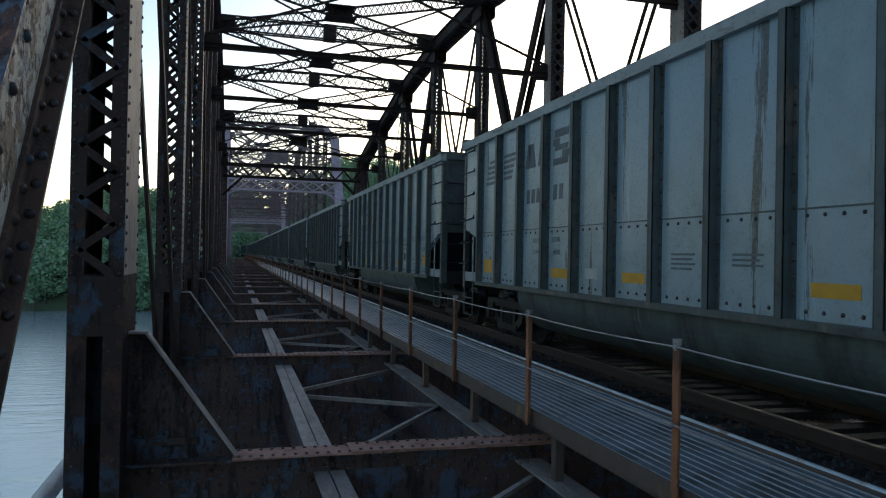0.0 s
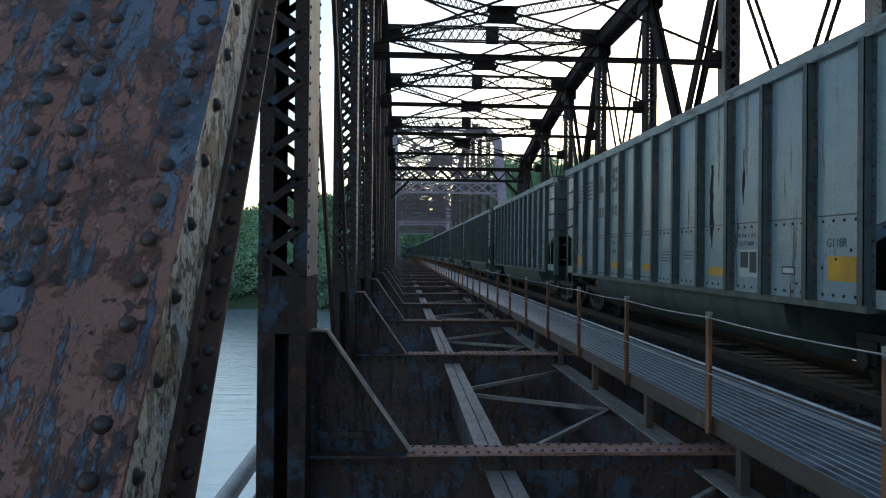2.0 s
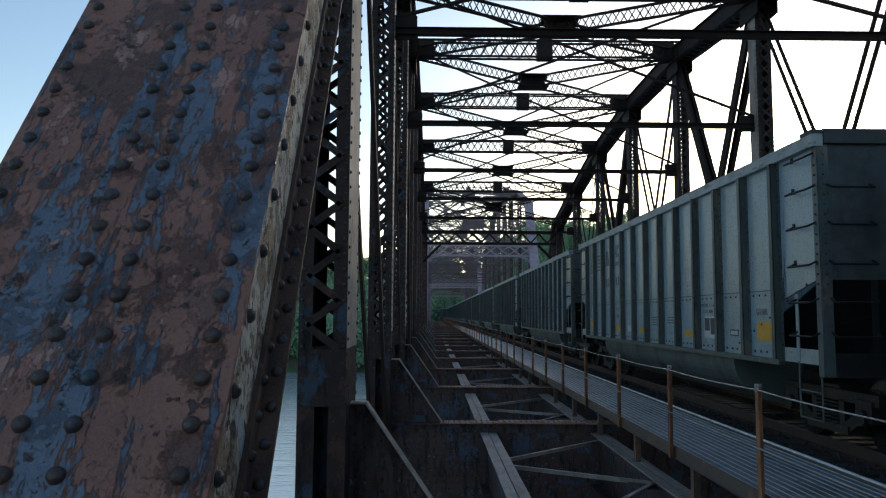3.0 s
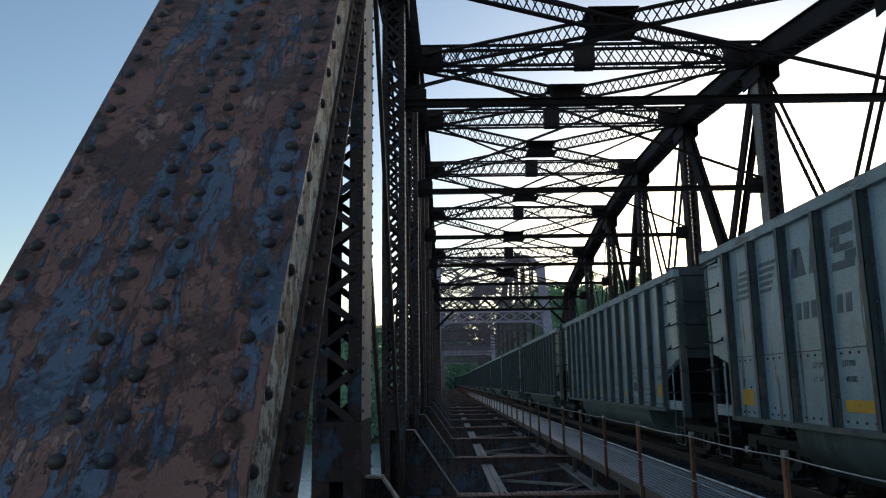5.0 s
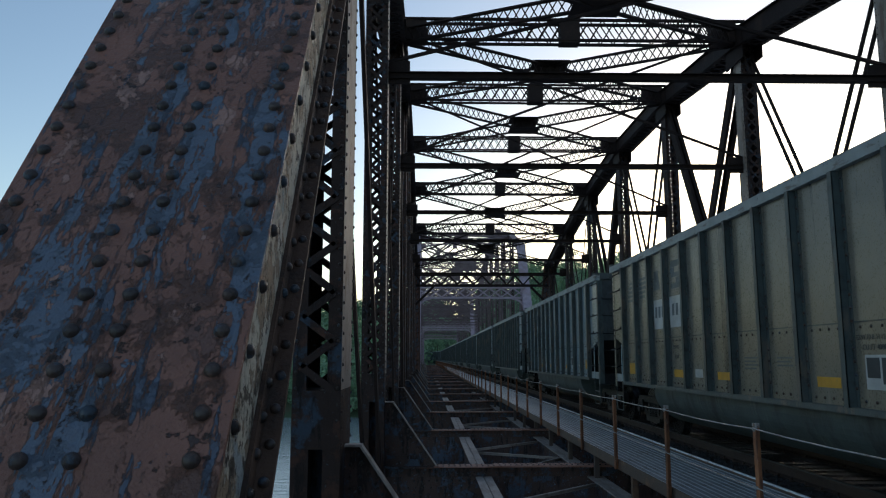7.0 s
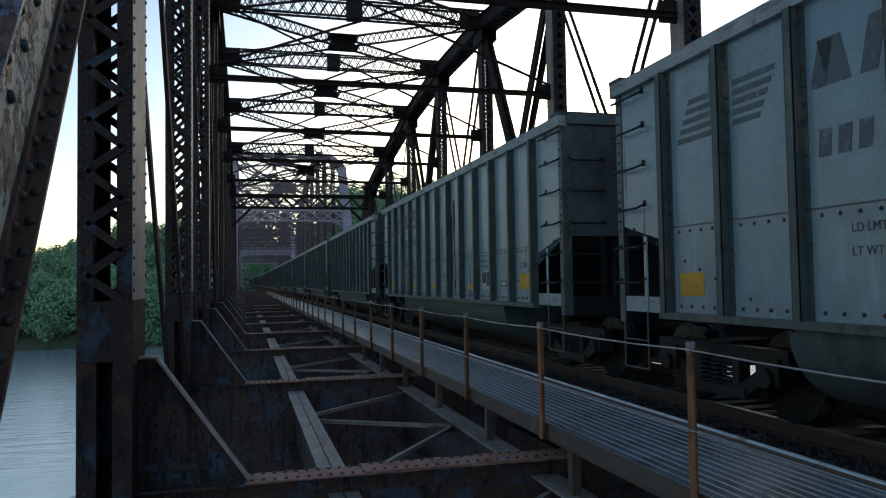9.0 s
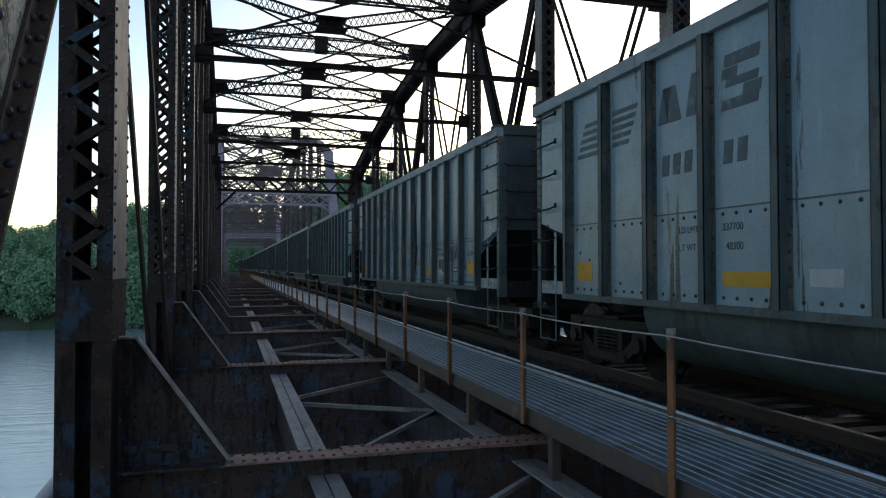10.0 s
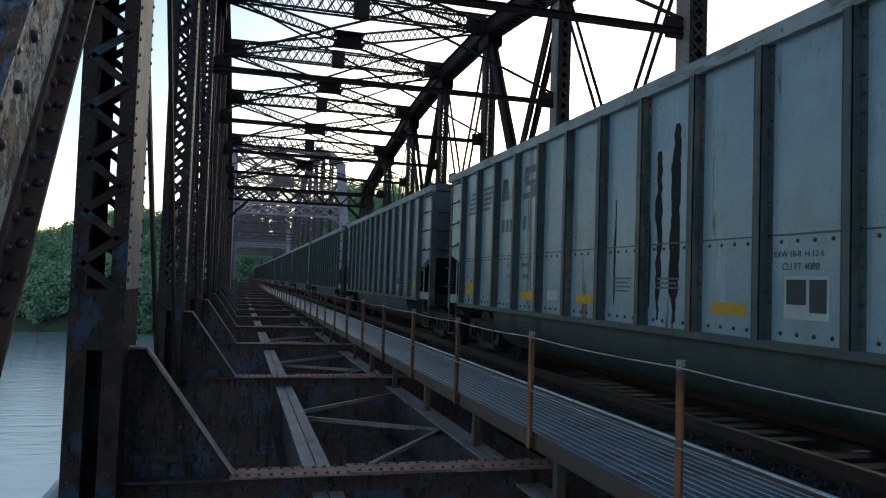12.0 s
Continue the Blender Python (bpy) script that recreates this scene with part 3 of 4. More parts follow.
def build_floor_beam():
    fb = thing("floor_beam", "deep riveted steel floor beam with rusty pinkish top flange", "floor beam", "floor beams", "structure")
    x0, x1 = XL + POST_W / 2 - 0.05, XR - POST_W / 2 + 0.05
    part("web", Shape().box(x0, x1, -0.012, 0.012, FLOOR - 2.0, FLOOR - 0.02), DECK, fb)
    for z in (FLOOR - 0.12, FLOOR - 1.95):
        part("angle", Shape().box(x0, x1, -0.028, 0.028, z - 0.07, z + 0.1), DECK, fb)
    part("bottom_flange", Shape().box(x0, x1, -0.17, 0.17, FLOOR - 2.025, FLOOR - 2.002), DECK, fb)
    part("top_flange", ragged(-0.12, 8.0, 0.17, FLOOR - 0.02, FLOOR), FLANGE, fb)
    part("top_flange", Shape().box(x0, -0.125, -0.17, 0.17, FLOOR - 0.032, FLOOR - 0.008), DECK, fb)
    part("cover_plate", ragged(0.95, 6.8, 0.168, FLOOR + 0.001, FLOOR + 0.014), FLANGE, fb)
    rv = Shape()
    for i in range(95):
        x = x0 + 0.1 + i * 0.1
        if x > 7.9:
            break
        for y in (-0.11, 0.11):
            rv.rivet((x, y, FLOOR + (0.014 if 0.95 < x < 6.8 else 0.0)), (0, 0, 1), 0.019, 6)
        rv.rivet((x + 0.05, -0.028, FLOOR - 0.13), (0, -1, 0), 0.018, 6)
    for i in range(14):
        for j in range(11):
            if (i * 7 + j * 3) % 11 > 1:
                rv.rivet((-0.62 + i * 0.135 + (0.03 if j % 2 else 0), -0.012, FLOOR - 0.27 - j * 0.115), (0, -1, 0), 0.021, 6)
    part("rivets", rv, RIVET, fb)
    # knee brackets at both trusses
    for xe, s in ((XL + POST_W / 2, 1), (XR - POST_W / 2, -1)):
        zt, zb = 0.84, FLOOR - 0.01
        xt, xf = xe + s * 0.158, xe + s * 0.922
        pts = [(xe, zb), (xf, zb), (xt, zt), (xe, zt)]
        br = Shape()
        n = len(pts)
        br.add([(x, -0.011, z) for x, z in pts] + [(x, 0.011, z) for x, z in pts], [tuple(range(n)), tuple(range(n, 2 * n))[::-1]] + [(i, (i + 1) % n, n + (i + 1) % n, n + i) for i in range(n)])
        k = part("bracket", br, DECK, fb)
        part("bracket_flange", Shape().bar((xt - s * 0.01, 0, zt + 0.005), (xf + s * 0.005, 0, zb + 0.01), 0.15, 0.02, (0, 1, 0)).bar((xe, 0, zt + 0.008), (xt, 0, zt + 0.008), 0.15, 0.018, (0, 1, 0)), PLATE, k)
        rv = Shape()
        for i in range(9):
            z = zb + 0.12 + i * 0.105
            for dx in (0.05, 0.14, 0.3, 0.42):
                if dx < 0.15 + 0.75 * (1 - (z - zb) / (zt - zb)):
                    rv.rivet((xe + s * dx, -0.011, z), (0, -1, 0), 0.018, 6)
        for i in range(13):
            f = i / 12
            p = Vector((xt, 0, zt)).lerp(Vector((xf, 0, zb)), f)
            rv.rivet((p.x - s * 0.07, -0.011, p.z - 0.05), (0, -1, 0), 0.017, 6)
        part("rivets", rv, RIVET, k)
        part("stiffener", Shape().bar((xe + s * 0.05, -0.02, zb + 0.16), (xe + s * 0.6, -0.02, zb + 0.16), 0.03, 0.06, (0, 1, 0)), DECK, k)
    return fb


fb0 = build_floor_beam()
fb0.location = (0, Y0, 0)
for i, (ya, pl) in enumerate(SPANS):
    for k in range(10):
        if (i, k) != (0, 0):
            copy_thing(fb0, Matrix.Translation((0, ya + pl * k, 0)))


def build_stringer(L):
    """One stringer between two floor beams, set a little lower than their flanges."""
    st = thing("stringer", "grey weathered steel stringer with two top flange plates", "stringer", "stringers", "structure")
    z = FLOOR - 0.19
    part("web", Shape().box(-0.006, 0.006, -L / 2, L / 2, z - 0.9, z - 0.02), DECK, st)
    for s in (-1, 1):
        part("flange_plate", Shape().box(min(s * 0.008, s * 0.142), max(s * 0.008, s * 0.142), -L / 2, L / 2, z - 0.018, z), PLATE, st)
        part("angle", Shape().box(min(s * 0.006, s * 0.02), max(s * 0.006, s * 0.02), -L / 2, L / 2, z - 0.16, z - 0.018), DECK, st)
    part("bottom_flange", Shape().box(-0.15, 0.15, -L / 2, L / 2, z - 0.92, z - 0.9), DECK, st)
    return st


STR = (0.76, 2.76, 5.05, 6.93)
for pl in (PANEL, LONG):
    st0 = None
    for ya, q in SPANS:
        if q != pl:
            continue
        for k in range(9):
            for x in STR:
                m = Matrix.Translation((x, ya + pl * (k + 0.5), 0))
                if st0 is None:
                    st0 = build_stringer(pl - 0.06)
                    st0.matrix_basis = m
                else:
                    copy_thing(st0, m)


def build_laterals():
    """Angle bracing between the two empty stringers of one panel."""
    lt = thing("stringer_bracing", "thin grey steel angle bracing between the stringers", "bracing", "stringer bracing", "structure")
    z = FLOOR - 0.3
    x0, x1 = STR[0] + 0.05, STR[1] - 0.05
    for a, b in (((x0, -2.9), (x1, -0.25)), ((x1, -0.25), (x0, 0.9)), ((x0, 1.25), (x1, 3.1))):
        part("angle", Shape().bar((*a, z), (*b, z), 0.055, 0.01, (0, 0, 1)).bar((a[0], a[1], z + 0.026), (b[0], b[1], z + 0.026), 0.01, 0.055, (0, 0, 1)), PLATE, lt)
    part("gusset_plate", Shape().box(x1 - 0.32, x1, -0.5, 0.05, z - 0.02, z - 0.008), DECK, lt)
    return lt


lt0 = build_laterals()
lt0.location = (0, Y0 + PANEL * 0.5, 0)
for i, (ya, pl) in enumerate(SPANS):
    for k in range(9):
        if (i, k) != (0, 0):
            copy_thing(lt0, Matrix.Translation((0, ya + pl * (k + 0.5), 0)))


# ---- walkway and railing ----
WALK_X0, WALK_X1, WALK_Z = 2.59, 3.78, 0.13
walkway = thing("walkway", "galvanised steel grating walkway beside the track", "walkway", "", "structure")
PAN = 2.44
pan, bars_top = Shape(), Shape()
nb = 13
for i in range(nb):
    x = WALK_X0 + 0.06 + (WALK_X1 - WALK_X0 - 0.1) * i / (nb - 1)
    bars_top.box(x - 0.0075, x + 0.0075, 0.01, PAN - 0.01, WALK_Z - 0.035, WALK_Z - 0.007)
for i in range(nb - 1):
    x = WALK_X0 + 0.06 + (WALK_X1 - WALK_X0 - 0.1) * (i + 0.5) / (nb - 1)
    pan.box(x - 0.041, x + 0.041, 0.012, PAN - 0.012, WALK_Z - 0.03, WALK_Z - 0.012)
pan_mesh = fix(pan.mesh("grating_panel", GRATE))
bar_mesh = fix(bars_top.mesh("bearing_bars", BEARING))
for k in range(-4, 86):
    gp = part("grating_panel", pan_mesh, GRATE, walkway)
    gp.location = (0, 3.92 + PAN * k - 1.1, 0)
    part("bearing_bars", bar_mesh, BEARING, gp)
for x, s in ((WALK_X0, 1), (WALK_X1, -1)):
    c = Shape().box(min(x, x + s * 0.012), max(x, x + s * 0.012), -6, 214, WALK_Z - 0.13, WALK_Z + 0.015)
    c.box(min(x, x + s * 0.055), max(x, x + s * 0.055), -6, 214, WALK_Z - 0.14, WALK_Z - 0.125)
    part("edge_channel", c, EDGE, walkway)
part("edge_pipe", Shape().tube((WALK_X1 + 0.024, -6, WALK_Z + 0.01), (WALK_X1 + 0.024, 214, WALK_Z + 0.01), 0.024, 12), BEARING, walkway, "bright galvanised pipe along the track side")
hanger = fix(Shape().box(WALK_X0 + 0.02, WALK_X1 - 0.02, -0.05, 0.05, WALK_Z - 0.12, WALK_Z - 0.04).box(WALK_X0 + 0.12, WALK_X0 + 0.2, -0.05, 0.05, FLOOR - 0.19, WALK_Z - 0.12).mesh("cross_bearer", EDGE))
for k in range(-4, 86):
    part("cross_bearer", hanger, EDGE, walkway).location = (0, 3.68 + PAN * k, 0)

railing = thing("railing", "rusty angle-iron railing posts with two wire ropes", "railing", "", "structure")
RX = 2.566
pm = Shape().box(RX - 0.035, RX - 0.026, -0.033, 0.033, 0.0, 1.035).box(RX - 0.026, RX + 0.022, 0.024, 0.033, 0.0, 1.035)
pm_mesh = fix(pm.mesh("post", RUST))
tip_mesh = fix(Shape().box(RX - 0.0365, RX - 0.0245, -0.0345, 0.0345, 1.035, 1.075).box(RX - 0.0245, RX + 0.0235, 0.0225, 0.0345, 1.035, 1.075).rivet((RX - 0.0365, -0.005, 1.015), (-1, 0, 0), 0.014, 6).mesh("tip", POSTTIP))
eye_mesh = fix(Shape().tube((RX - 0.05, 0, 1.03), (RX - 0.03, 0, 1.03), 0.016, 8).tube((RX - 0.05, 0, 0.54), (RX - 0.03, 0, 0.54), 0.016, 8).mesh("rope_clip", CABLE))
for k in range(-4, 86):
    lean = random.uniform(-0.8, 0.8)
    p = part("post", pm_mesh, RUST, railing)
    p.matrix_basis = Matrix.Translation((0, 3.92 + PAN * k, 0)) @ Euler((radians(lean), 0, 0)).to_matrix().to_4x4()
    part("tip", tip_mesh, POSTTIP, p, "pale worn top")
    part("rope_clip", eye_mesh, CABLE, p)
for z in (1.03, 0.54):
    c = Shape()
    for k in range(-4, 85):
        y = 3.92 + PAN * k
        for j in range(4):
            f, g = j / 4, (j + 1) / 4
            sag = lambda f: -0.018 * (1 - (2 * f - 1) ** 2) * (1 if z > 0.8 else 0.5)
            c.tube((RX - 0.045, y + PAN * f, z + sag(f)), (RX - 0.045, y + PAN * g, z + sag(g)), 0.0065, 5, caps=False)
    part("wire_rope", c, CABLE, railing)

# ---- track ----
TC = 5.99                           # centre of the track
CURVE_Y, CURVE_R = 222.0, 260.0     # beyond the bridge the track bends away


def on_track(s):
    """Place and heading on the track, s metres along it."""
    if s < CURVE_Y:
        return TC, s, 0.0
    a = (s - CURVE_Y) / CURVE_R
    return TC - CURVE_R * (1 - math.cos(a)), CURVE_Y + CURVE_R * math.sin(a), a


track = thing("track", "railway track with rusty rails on dark timber ties", "track", "", "structure")
prof = [(-0.068, -0.172), (0.068, -0.172), (0.068, -0.16), (0.012, -0.14), (0.012, -0.045), (0.036, -0.035), (0.036, -0.006), (-0.036, -0.006), (-0.036, -0.035), (-0.012, -0.045), (-0.012, -0.14), (-0.068, -0.16)]
for s in (-1, 1):
    part("rail", Shape().sweep([(TC + s * 0.7525 + x, z) for x, z in prof], -60, CURVE_Y), RAIL, track)
    part("rail_head", Shape().box(TC + s * 0.7525 - 0.033, TC + s * 0.7525 + 0.033, -60, CURVE_Y, -0.006, 0.0), RAILTOP, track)
    c = Shape()
    for i in range(20):
        a, b = on_track(CURVE_Y + i * 10), on_track(CURVE_Y + i * 10 + 10)
        ca, cb = s * 0.7525 * math.cos(a[2]), s * 0.7525 * math.cos(b[2])
        c.bar((a[0] + ca, a[1] + s * 0.7525 * math.sin(a[2]), -0.085), (b[0] + cb, b[1] + s * 0.7525 * math.sin(b[2]), -0.085), 0.06, 0.17, (1, 0, 0))
    part("rail", c, RAIL, track)
tie_mesh = fix(Shape().box(-1.62, 1.35, -0.115, 0.115, -0.42, -0.176).mesh("tie", TIE))
rest = Shape()
y, count = -10.0, 0
while y < CURVE_Y:
    clear = min(abs(y - ya - pl * k) for ya, pl in SPANS for k in range(10))
    if clear > 0.3:
        if count < 290:
            t_ob = part("tie", tie_mesh, TIE, track)
            t_ob.location, t_ob.rotation_euler = (TC + random.uniform(-0.05, 0.03), y, random.uniform(-0.006, 0.004)), (0, 0, random.uniform(-0.008, 0.008))
            count += 1
        else:
            rest.box(TC - 1.62, TC + 1.35, y - 0.115, y + 0.115, -0.42, -0.176)
    y += 0.42
tagged(part("ties_beyond", rest, TIE, track), kind="stuff")
spk = Shape()
for i in range(150):
    y = -6 + i * 0.42
    for s in (-1, 1):
        spk.box(TC - s * 0.7525 - 0.13, TC - s * 0.7525 + 0.13, y - 0.09, y + 0.09, -0.178, -0.165)
        spk.box(TC - s * 0.7525 - 0.1, TC - s * 0.7525 - 0.07, y - 0.02, y + 0.02, -0.165, -0.13)
part("tie_plates", spk, RAIL, track)
part("shoulder_plate", Shape().box(3.84, 4.44, -10, CURVE_Y, -0.2, -0.174), BALLAST, track, "dark gritty plate beside the tie ends")
grit = Shape()
for i in range(2600):
    x, y, r = random.uniform(3.95, 5.1), random.uniform(1.5, 40), random.uniform(0.012, 0.035)
    grit.tube((x, y, -0.178), (x + random.uniform(-0.01, 0.01), y, -0.172 + r), r, 5, r * 0.5)
tagged(part("grit", grit, BALLAST, track), kind="stuff")


# ---- pipes outside the truss ----
pipes = thing("pipe_run", "pale grey pipes on brackets outside the truss", "pipe", "", "structure")
part("pipe", Shape().tube((-2.42, -4, -1.62), (-2.42, 215, -1.62), 0.125, 20), PIPE, pipes)
part("pipe", Shape().tube((-2.12, -4, -1.86), (-2.12, 215, -1.86), 0.09, 16), PIPE, pipes)
bk = fix(Shape().box(-2.75, -1.4, -0.04, 0.04, -2.06, -1.96).box(-2.45, -2.39, -0.04, 0.04, -1.96, -1.74).tube((-2.62, 0, -1.96), (-2.62, 0, -1.38), 0.012, 6).tube((-2.22, 0, -1.96), (-2.22, 0, -1.38), 0.012, 6).tube((-2.7, 0, -1.42), (-2.12, 0, -1.42), 0.012, 6).mesh("bracket", EDGE))
for ya, pl in SPANS:
    for k in range(10):
        part("bracket", bk, EDGE, pipes).location = (0, ya + pl * k + 0.5, 0)

# ---- piers ----
PIERS = [SPANS[0][0] - 0.6, SPANS[1][0] - 0.65, SPANS[2][0] - 0.65, SPANS[2][0] + 9 * LONG + 0.6]
for py in PIERS:
    pier = thing("pier", "weathered cut-stone bridge pier", "pier", "bridge piers", "structure", Matrix.Translation((3.89, py, 0)))
    z, j = -2.35, 0
    while z > WATER_Z - 3:
        w, d = 6.3 + j * 0.03, 1.25 + j * 0.02
        for q in range(3):
            x0 = -w + 2 * w * q / 3
            part("stone", Shape().box(x0 + 0.01, x0 + 2 * w / 3 - 0.01, -d, d, z - 1.18, z), STONE, pier)
        z, j = z - 1.2, j + 2
    for x in (XL - 3.89, XR - 3.89):
        for y in (-0.66, 0.66):
            part("bearing", Shape().box(x - 0.35, x + 0.35, y - 0.3, y + 0.3, -2.35, -0.9), STEEL, pier)


# ---- river, ground, woods ----
def ground_z(x, y):
    """River bed, banks and wooded hills."""
    def smooth(a, b, v):
        v = min(max((v - a) / (b - a), 0), 1)
        return v * v * (3 - 2 * v)
    n = noise.noise(Vector((x * 0.006, y * 0.006, 0))) * 9 + noise.noise(Vector((x * 0.02, y * 0.02, 3))) * 2.5
    far = smooth(225, 240, y)
    hill = smooth(232, 385, y) * (17 + 13 * smooth(-88, -42, x) + 25 * smooth(8, 66, x) + 0.45 * n)
    near = smooth(-45, -75, y) * 18 + smooth(-80, -300, y) * 30
    z = -20 + 10.5 * far + hill + near
    bed = smooth(14, 7, abs(x - TC)) * smooth(215, 219, y) * smooth(350, 270, y)
    return z * (1 - bed) + (-0.55) * bed if y > 150 else z


g = Shape()
xs = [-4000, -2200, -1200, -800] + [-600 + 20 * i for i in range(20)] + [-200 + 5 * i for i in range(81)] + [220 + 20 * i for i in range(20)] + [800, 1200, 2200, 4000]
ys = [-4000, -2000, -1000, -500, -300, -200, -120, -90, -75, -60, -45, -20, 60, 150, 185] + [190 + 5 * i for i in range(40)] + [400 + 20 * i for i in range(15)] + [800, 1200, 2000, 4000]
verts = [(x, y, ground_z(x, y) if abs(x) < 2300 and abs(y) < 2300 else 40) for y in ys for x in xs]
nx = len(xs)
g.add(verts, [(j * nx + i, j * nx + i + 1, (j + 1) * nx + i + 1, (j + 1) * nx + i) for j in range(len(ys) - 1) for i in range(nx - 1)], True)
gob = new("ground", fix(g.mesh("ground", GROUND)))
tagged(gob, "wooded river banks and hills", "ground", "", "structure")
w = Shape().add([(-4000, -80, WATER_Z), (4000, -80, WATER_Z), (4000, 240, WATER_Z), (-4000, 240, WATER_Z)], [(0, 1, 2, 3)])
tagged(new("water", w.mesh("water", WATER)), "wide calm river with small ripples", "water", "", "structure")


def tree_points(rng, h, r, leaves):
    """Leaf quads gathered in uneven clumps round a trunk."""
    v = []
    clumps = []
    for i in range(16):
        a, hh = rng.uniform(0, 6.283), rng.uniform(0.25, 1.0)
        rad = r * (1 - abs(hh - 0.5) * 1.1) * rng.uniform(0.35, 1.0)
        clumps.append((math.cos(a) * rad, math.sin(a) * rad, h * hh * 0.93, r * rng.uniform(0.28, 0.48)))
    for i in range(leaves):
        cx, cy, cz, cr = clumps[i % 16]
        d = Vector((rng.gauss(0, 1), rng.gauss(0, 1), rng.gauss(0, 1))).normalized() * cr * rng.uniform(0.7, 1.08)
        p = Vector((cx, cy, cz)) + d
        nrm = (d.normalized() + Vector((rng.uniform(-0.6, 0.6), rng.uniform(-0.6, 0.6), rng.uniform(-0.2, 0.9)))).normalized()
        s = nrm.orthogonal().normalized()
        u = nrm.cross(s)
        q = rng.uniform(0.2, 0.42)
        v += [p - s * q - u * q * 0.7, p + s * q - u * q * 0.7, p + s * q * 0.8 + u * q * 0.7, p - s * q * 0.8 + u * q * 0.7]
    return np.array([tuple(p) for p in v])


rng = random.Random(5)
kinds = [tree_points(rng, 1.0 * h, r, 640) for h, r in ((11, 4.5), (13, 5.0), (9.5, 4.6), (14, 4.4), (12, 5.3))]


def woods(name, spots):
    """Many far trees as one stand: leaf clumps and trunks."""
    chunks, trunk = [], Shape()
    for x, y, sc in spots:
        k = kinds[rng.randrange(5)]
        a = rng.uniform(0, 6.283)
        rot = np.array([[math.cos(a), -math.sin(a), 0], [math.sin(a), math.cos(a), 0], [0, 0, 1]])
        z = ground_z(x, y)
        chunks.append(k @ rot.T * sc + np.array([x, y, z]))
        trunk.tube((x, y, z - 0.5), (x, y, z + 8 * sc), 0.25 * sc, 5, 0.1, caps=False)
    allv = np.concatenate(chunks)
    me = bpy.data.meshes.new("crowns")
    n = len(allv) // 4
    me.from_pydata(allv.tolist(), [], np.arange(4 * n).reshape(n, 4).tolist())
    me.materials.append(LEAF)
    ob = tagged(new(name), "green deciduous woods on the far bank", "woods", "", "stuff")
    tagged(part("crowns", me, LEAF, ob), kind="stuff")
    tagged(part("trunks", trunk, BARK, ob), kind="stuff")


spots = []
for i in range(860):
    y = 229 + 230 * rng.random() ** 1.7
    x = rng.uniform(-0.36, 0.02) * y if i % 3 else rng.uniform(-0.05, 0.34) * y
    if y < 230 + 6 * rng.random():
        y += 4
    tx = TC - (CURVE_R - math.sqrt(max(CURVE_R ** 2 - (min(y, CURVE_Y + CURVE_R) - CURVE_Y) ** 2, 0)))
    if abs(x - tx) < 9 and y < 330:
        continue
    spots.append((x, y, rng.uniform(0.75, 1.15)))
woods("far_woods", spots)


# ---- the coal train ----
CAR_L, BODY, HW = 16.045, 14.385, 1.625
TOPZ, SILLZ = 3.86, 1.10
HB = BODY / 2
ENDBAY, BAY = 1.1025, 1.015        # the open end bays and the twelve between
RIBS = [-HB + ENDBAY + BAY * i for i in range(13)]


def lettering(text, size, mat):
    """Flat raised letters in x, z for a side that faces -x, read with +y to the left."""
    cu = bpy.data.curves.new("text", "FONT")
    cu.body, cu.size, cu.extrude = text, size, 0.0008
    cu.align_x = "LEFT"
    ob = bpy.data.objects.new("text", cu)
    scene.collection.objects.link(ob)
    bpy.context.view_layer.update()
    me = bpy.data.meshes.new_from_object(ob.evaluated_get(bpy.context.evaluated_depsgraph_get()))
    bpy.data.objects.remove(ob)
    me.transform(Matrix(((0, 0, -1, 0), (-1, 0, 0, 0), (0, 1, 0, 0), (0, 0, 0, 1))))
    me.materials.clear()
    me.materials.append(mat)
    return me


TEXTS = {}


def letter(text, size, mat, parent, y, z, name="lettering"):
    if (text, size) not in TEXTS:
        TEXTS[text, size] = lettering(text, size, mat)
    part(name, TEXTS[text, size], mat, parent).location = (-HW - 0.003, y, z)


def slab(name, parent, y0, y1, z0, z1, mat, slant=0.0, x=None):
    """A flat mark on the side sheet."""
    xx = -HW - 0.001 if x is None else x
    p = [(xx, y0, z0), (xx, y1, z0), (xx, y1 - slant, z1), (xx, y0 - slant, z1)]
    s = Shape().hexa([*p, *[(a - 0.003, b, c) for a, b, c in p]])
    return part(name, s, mat, parent)


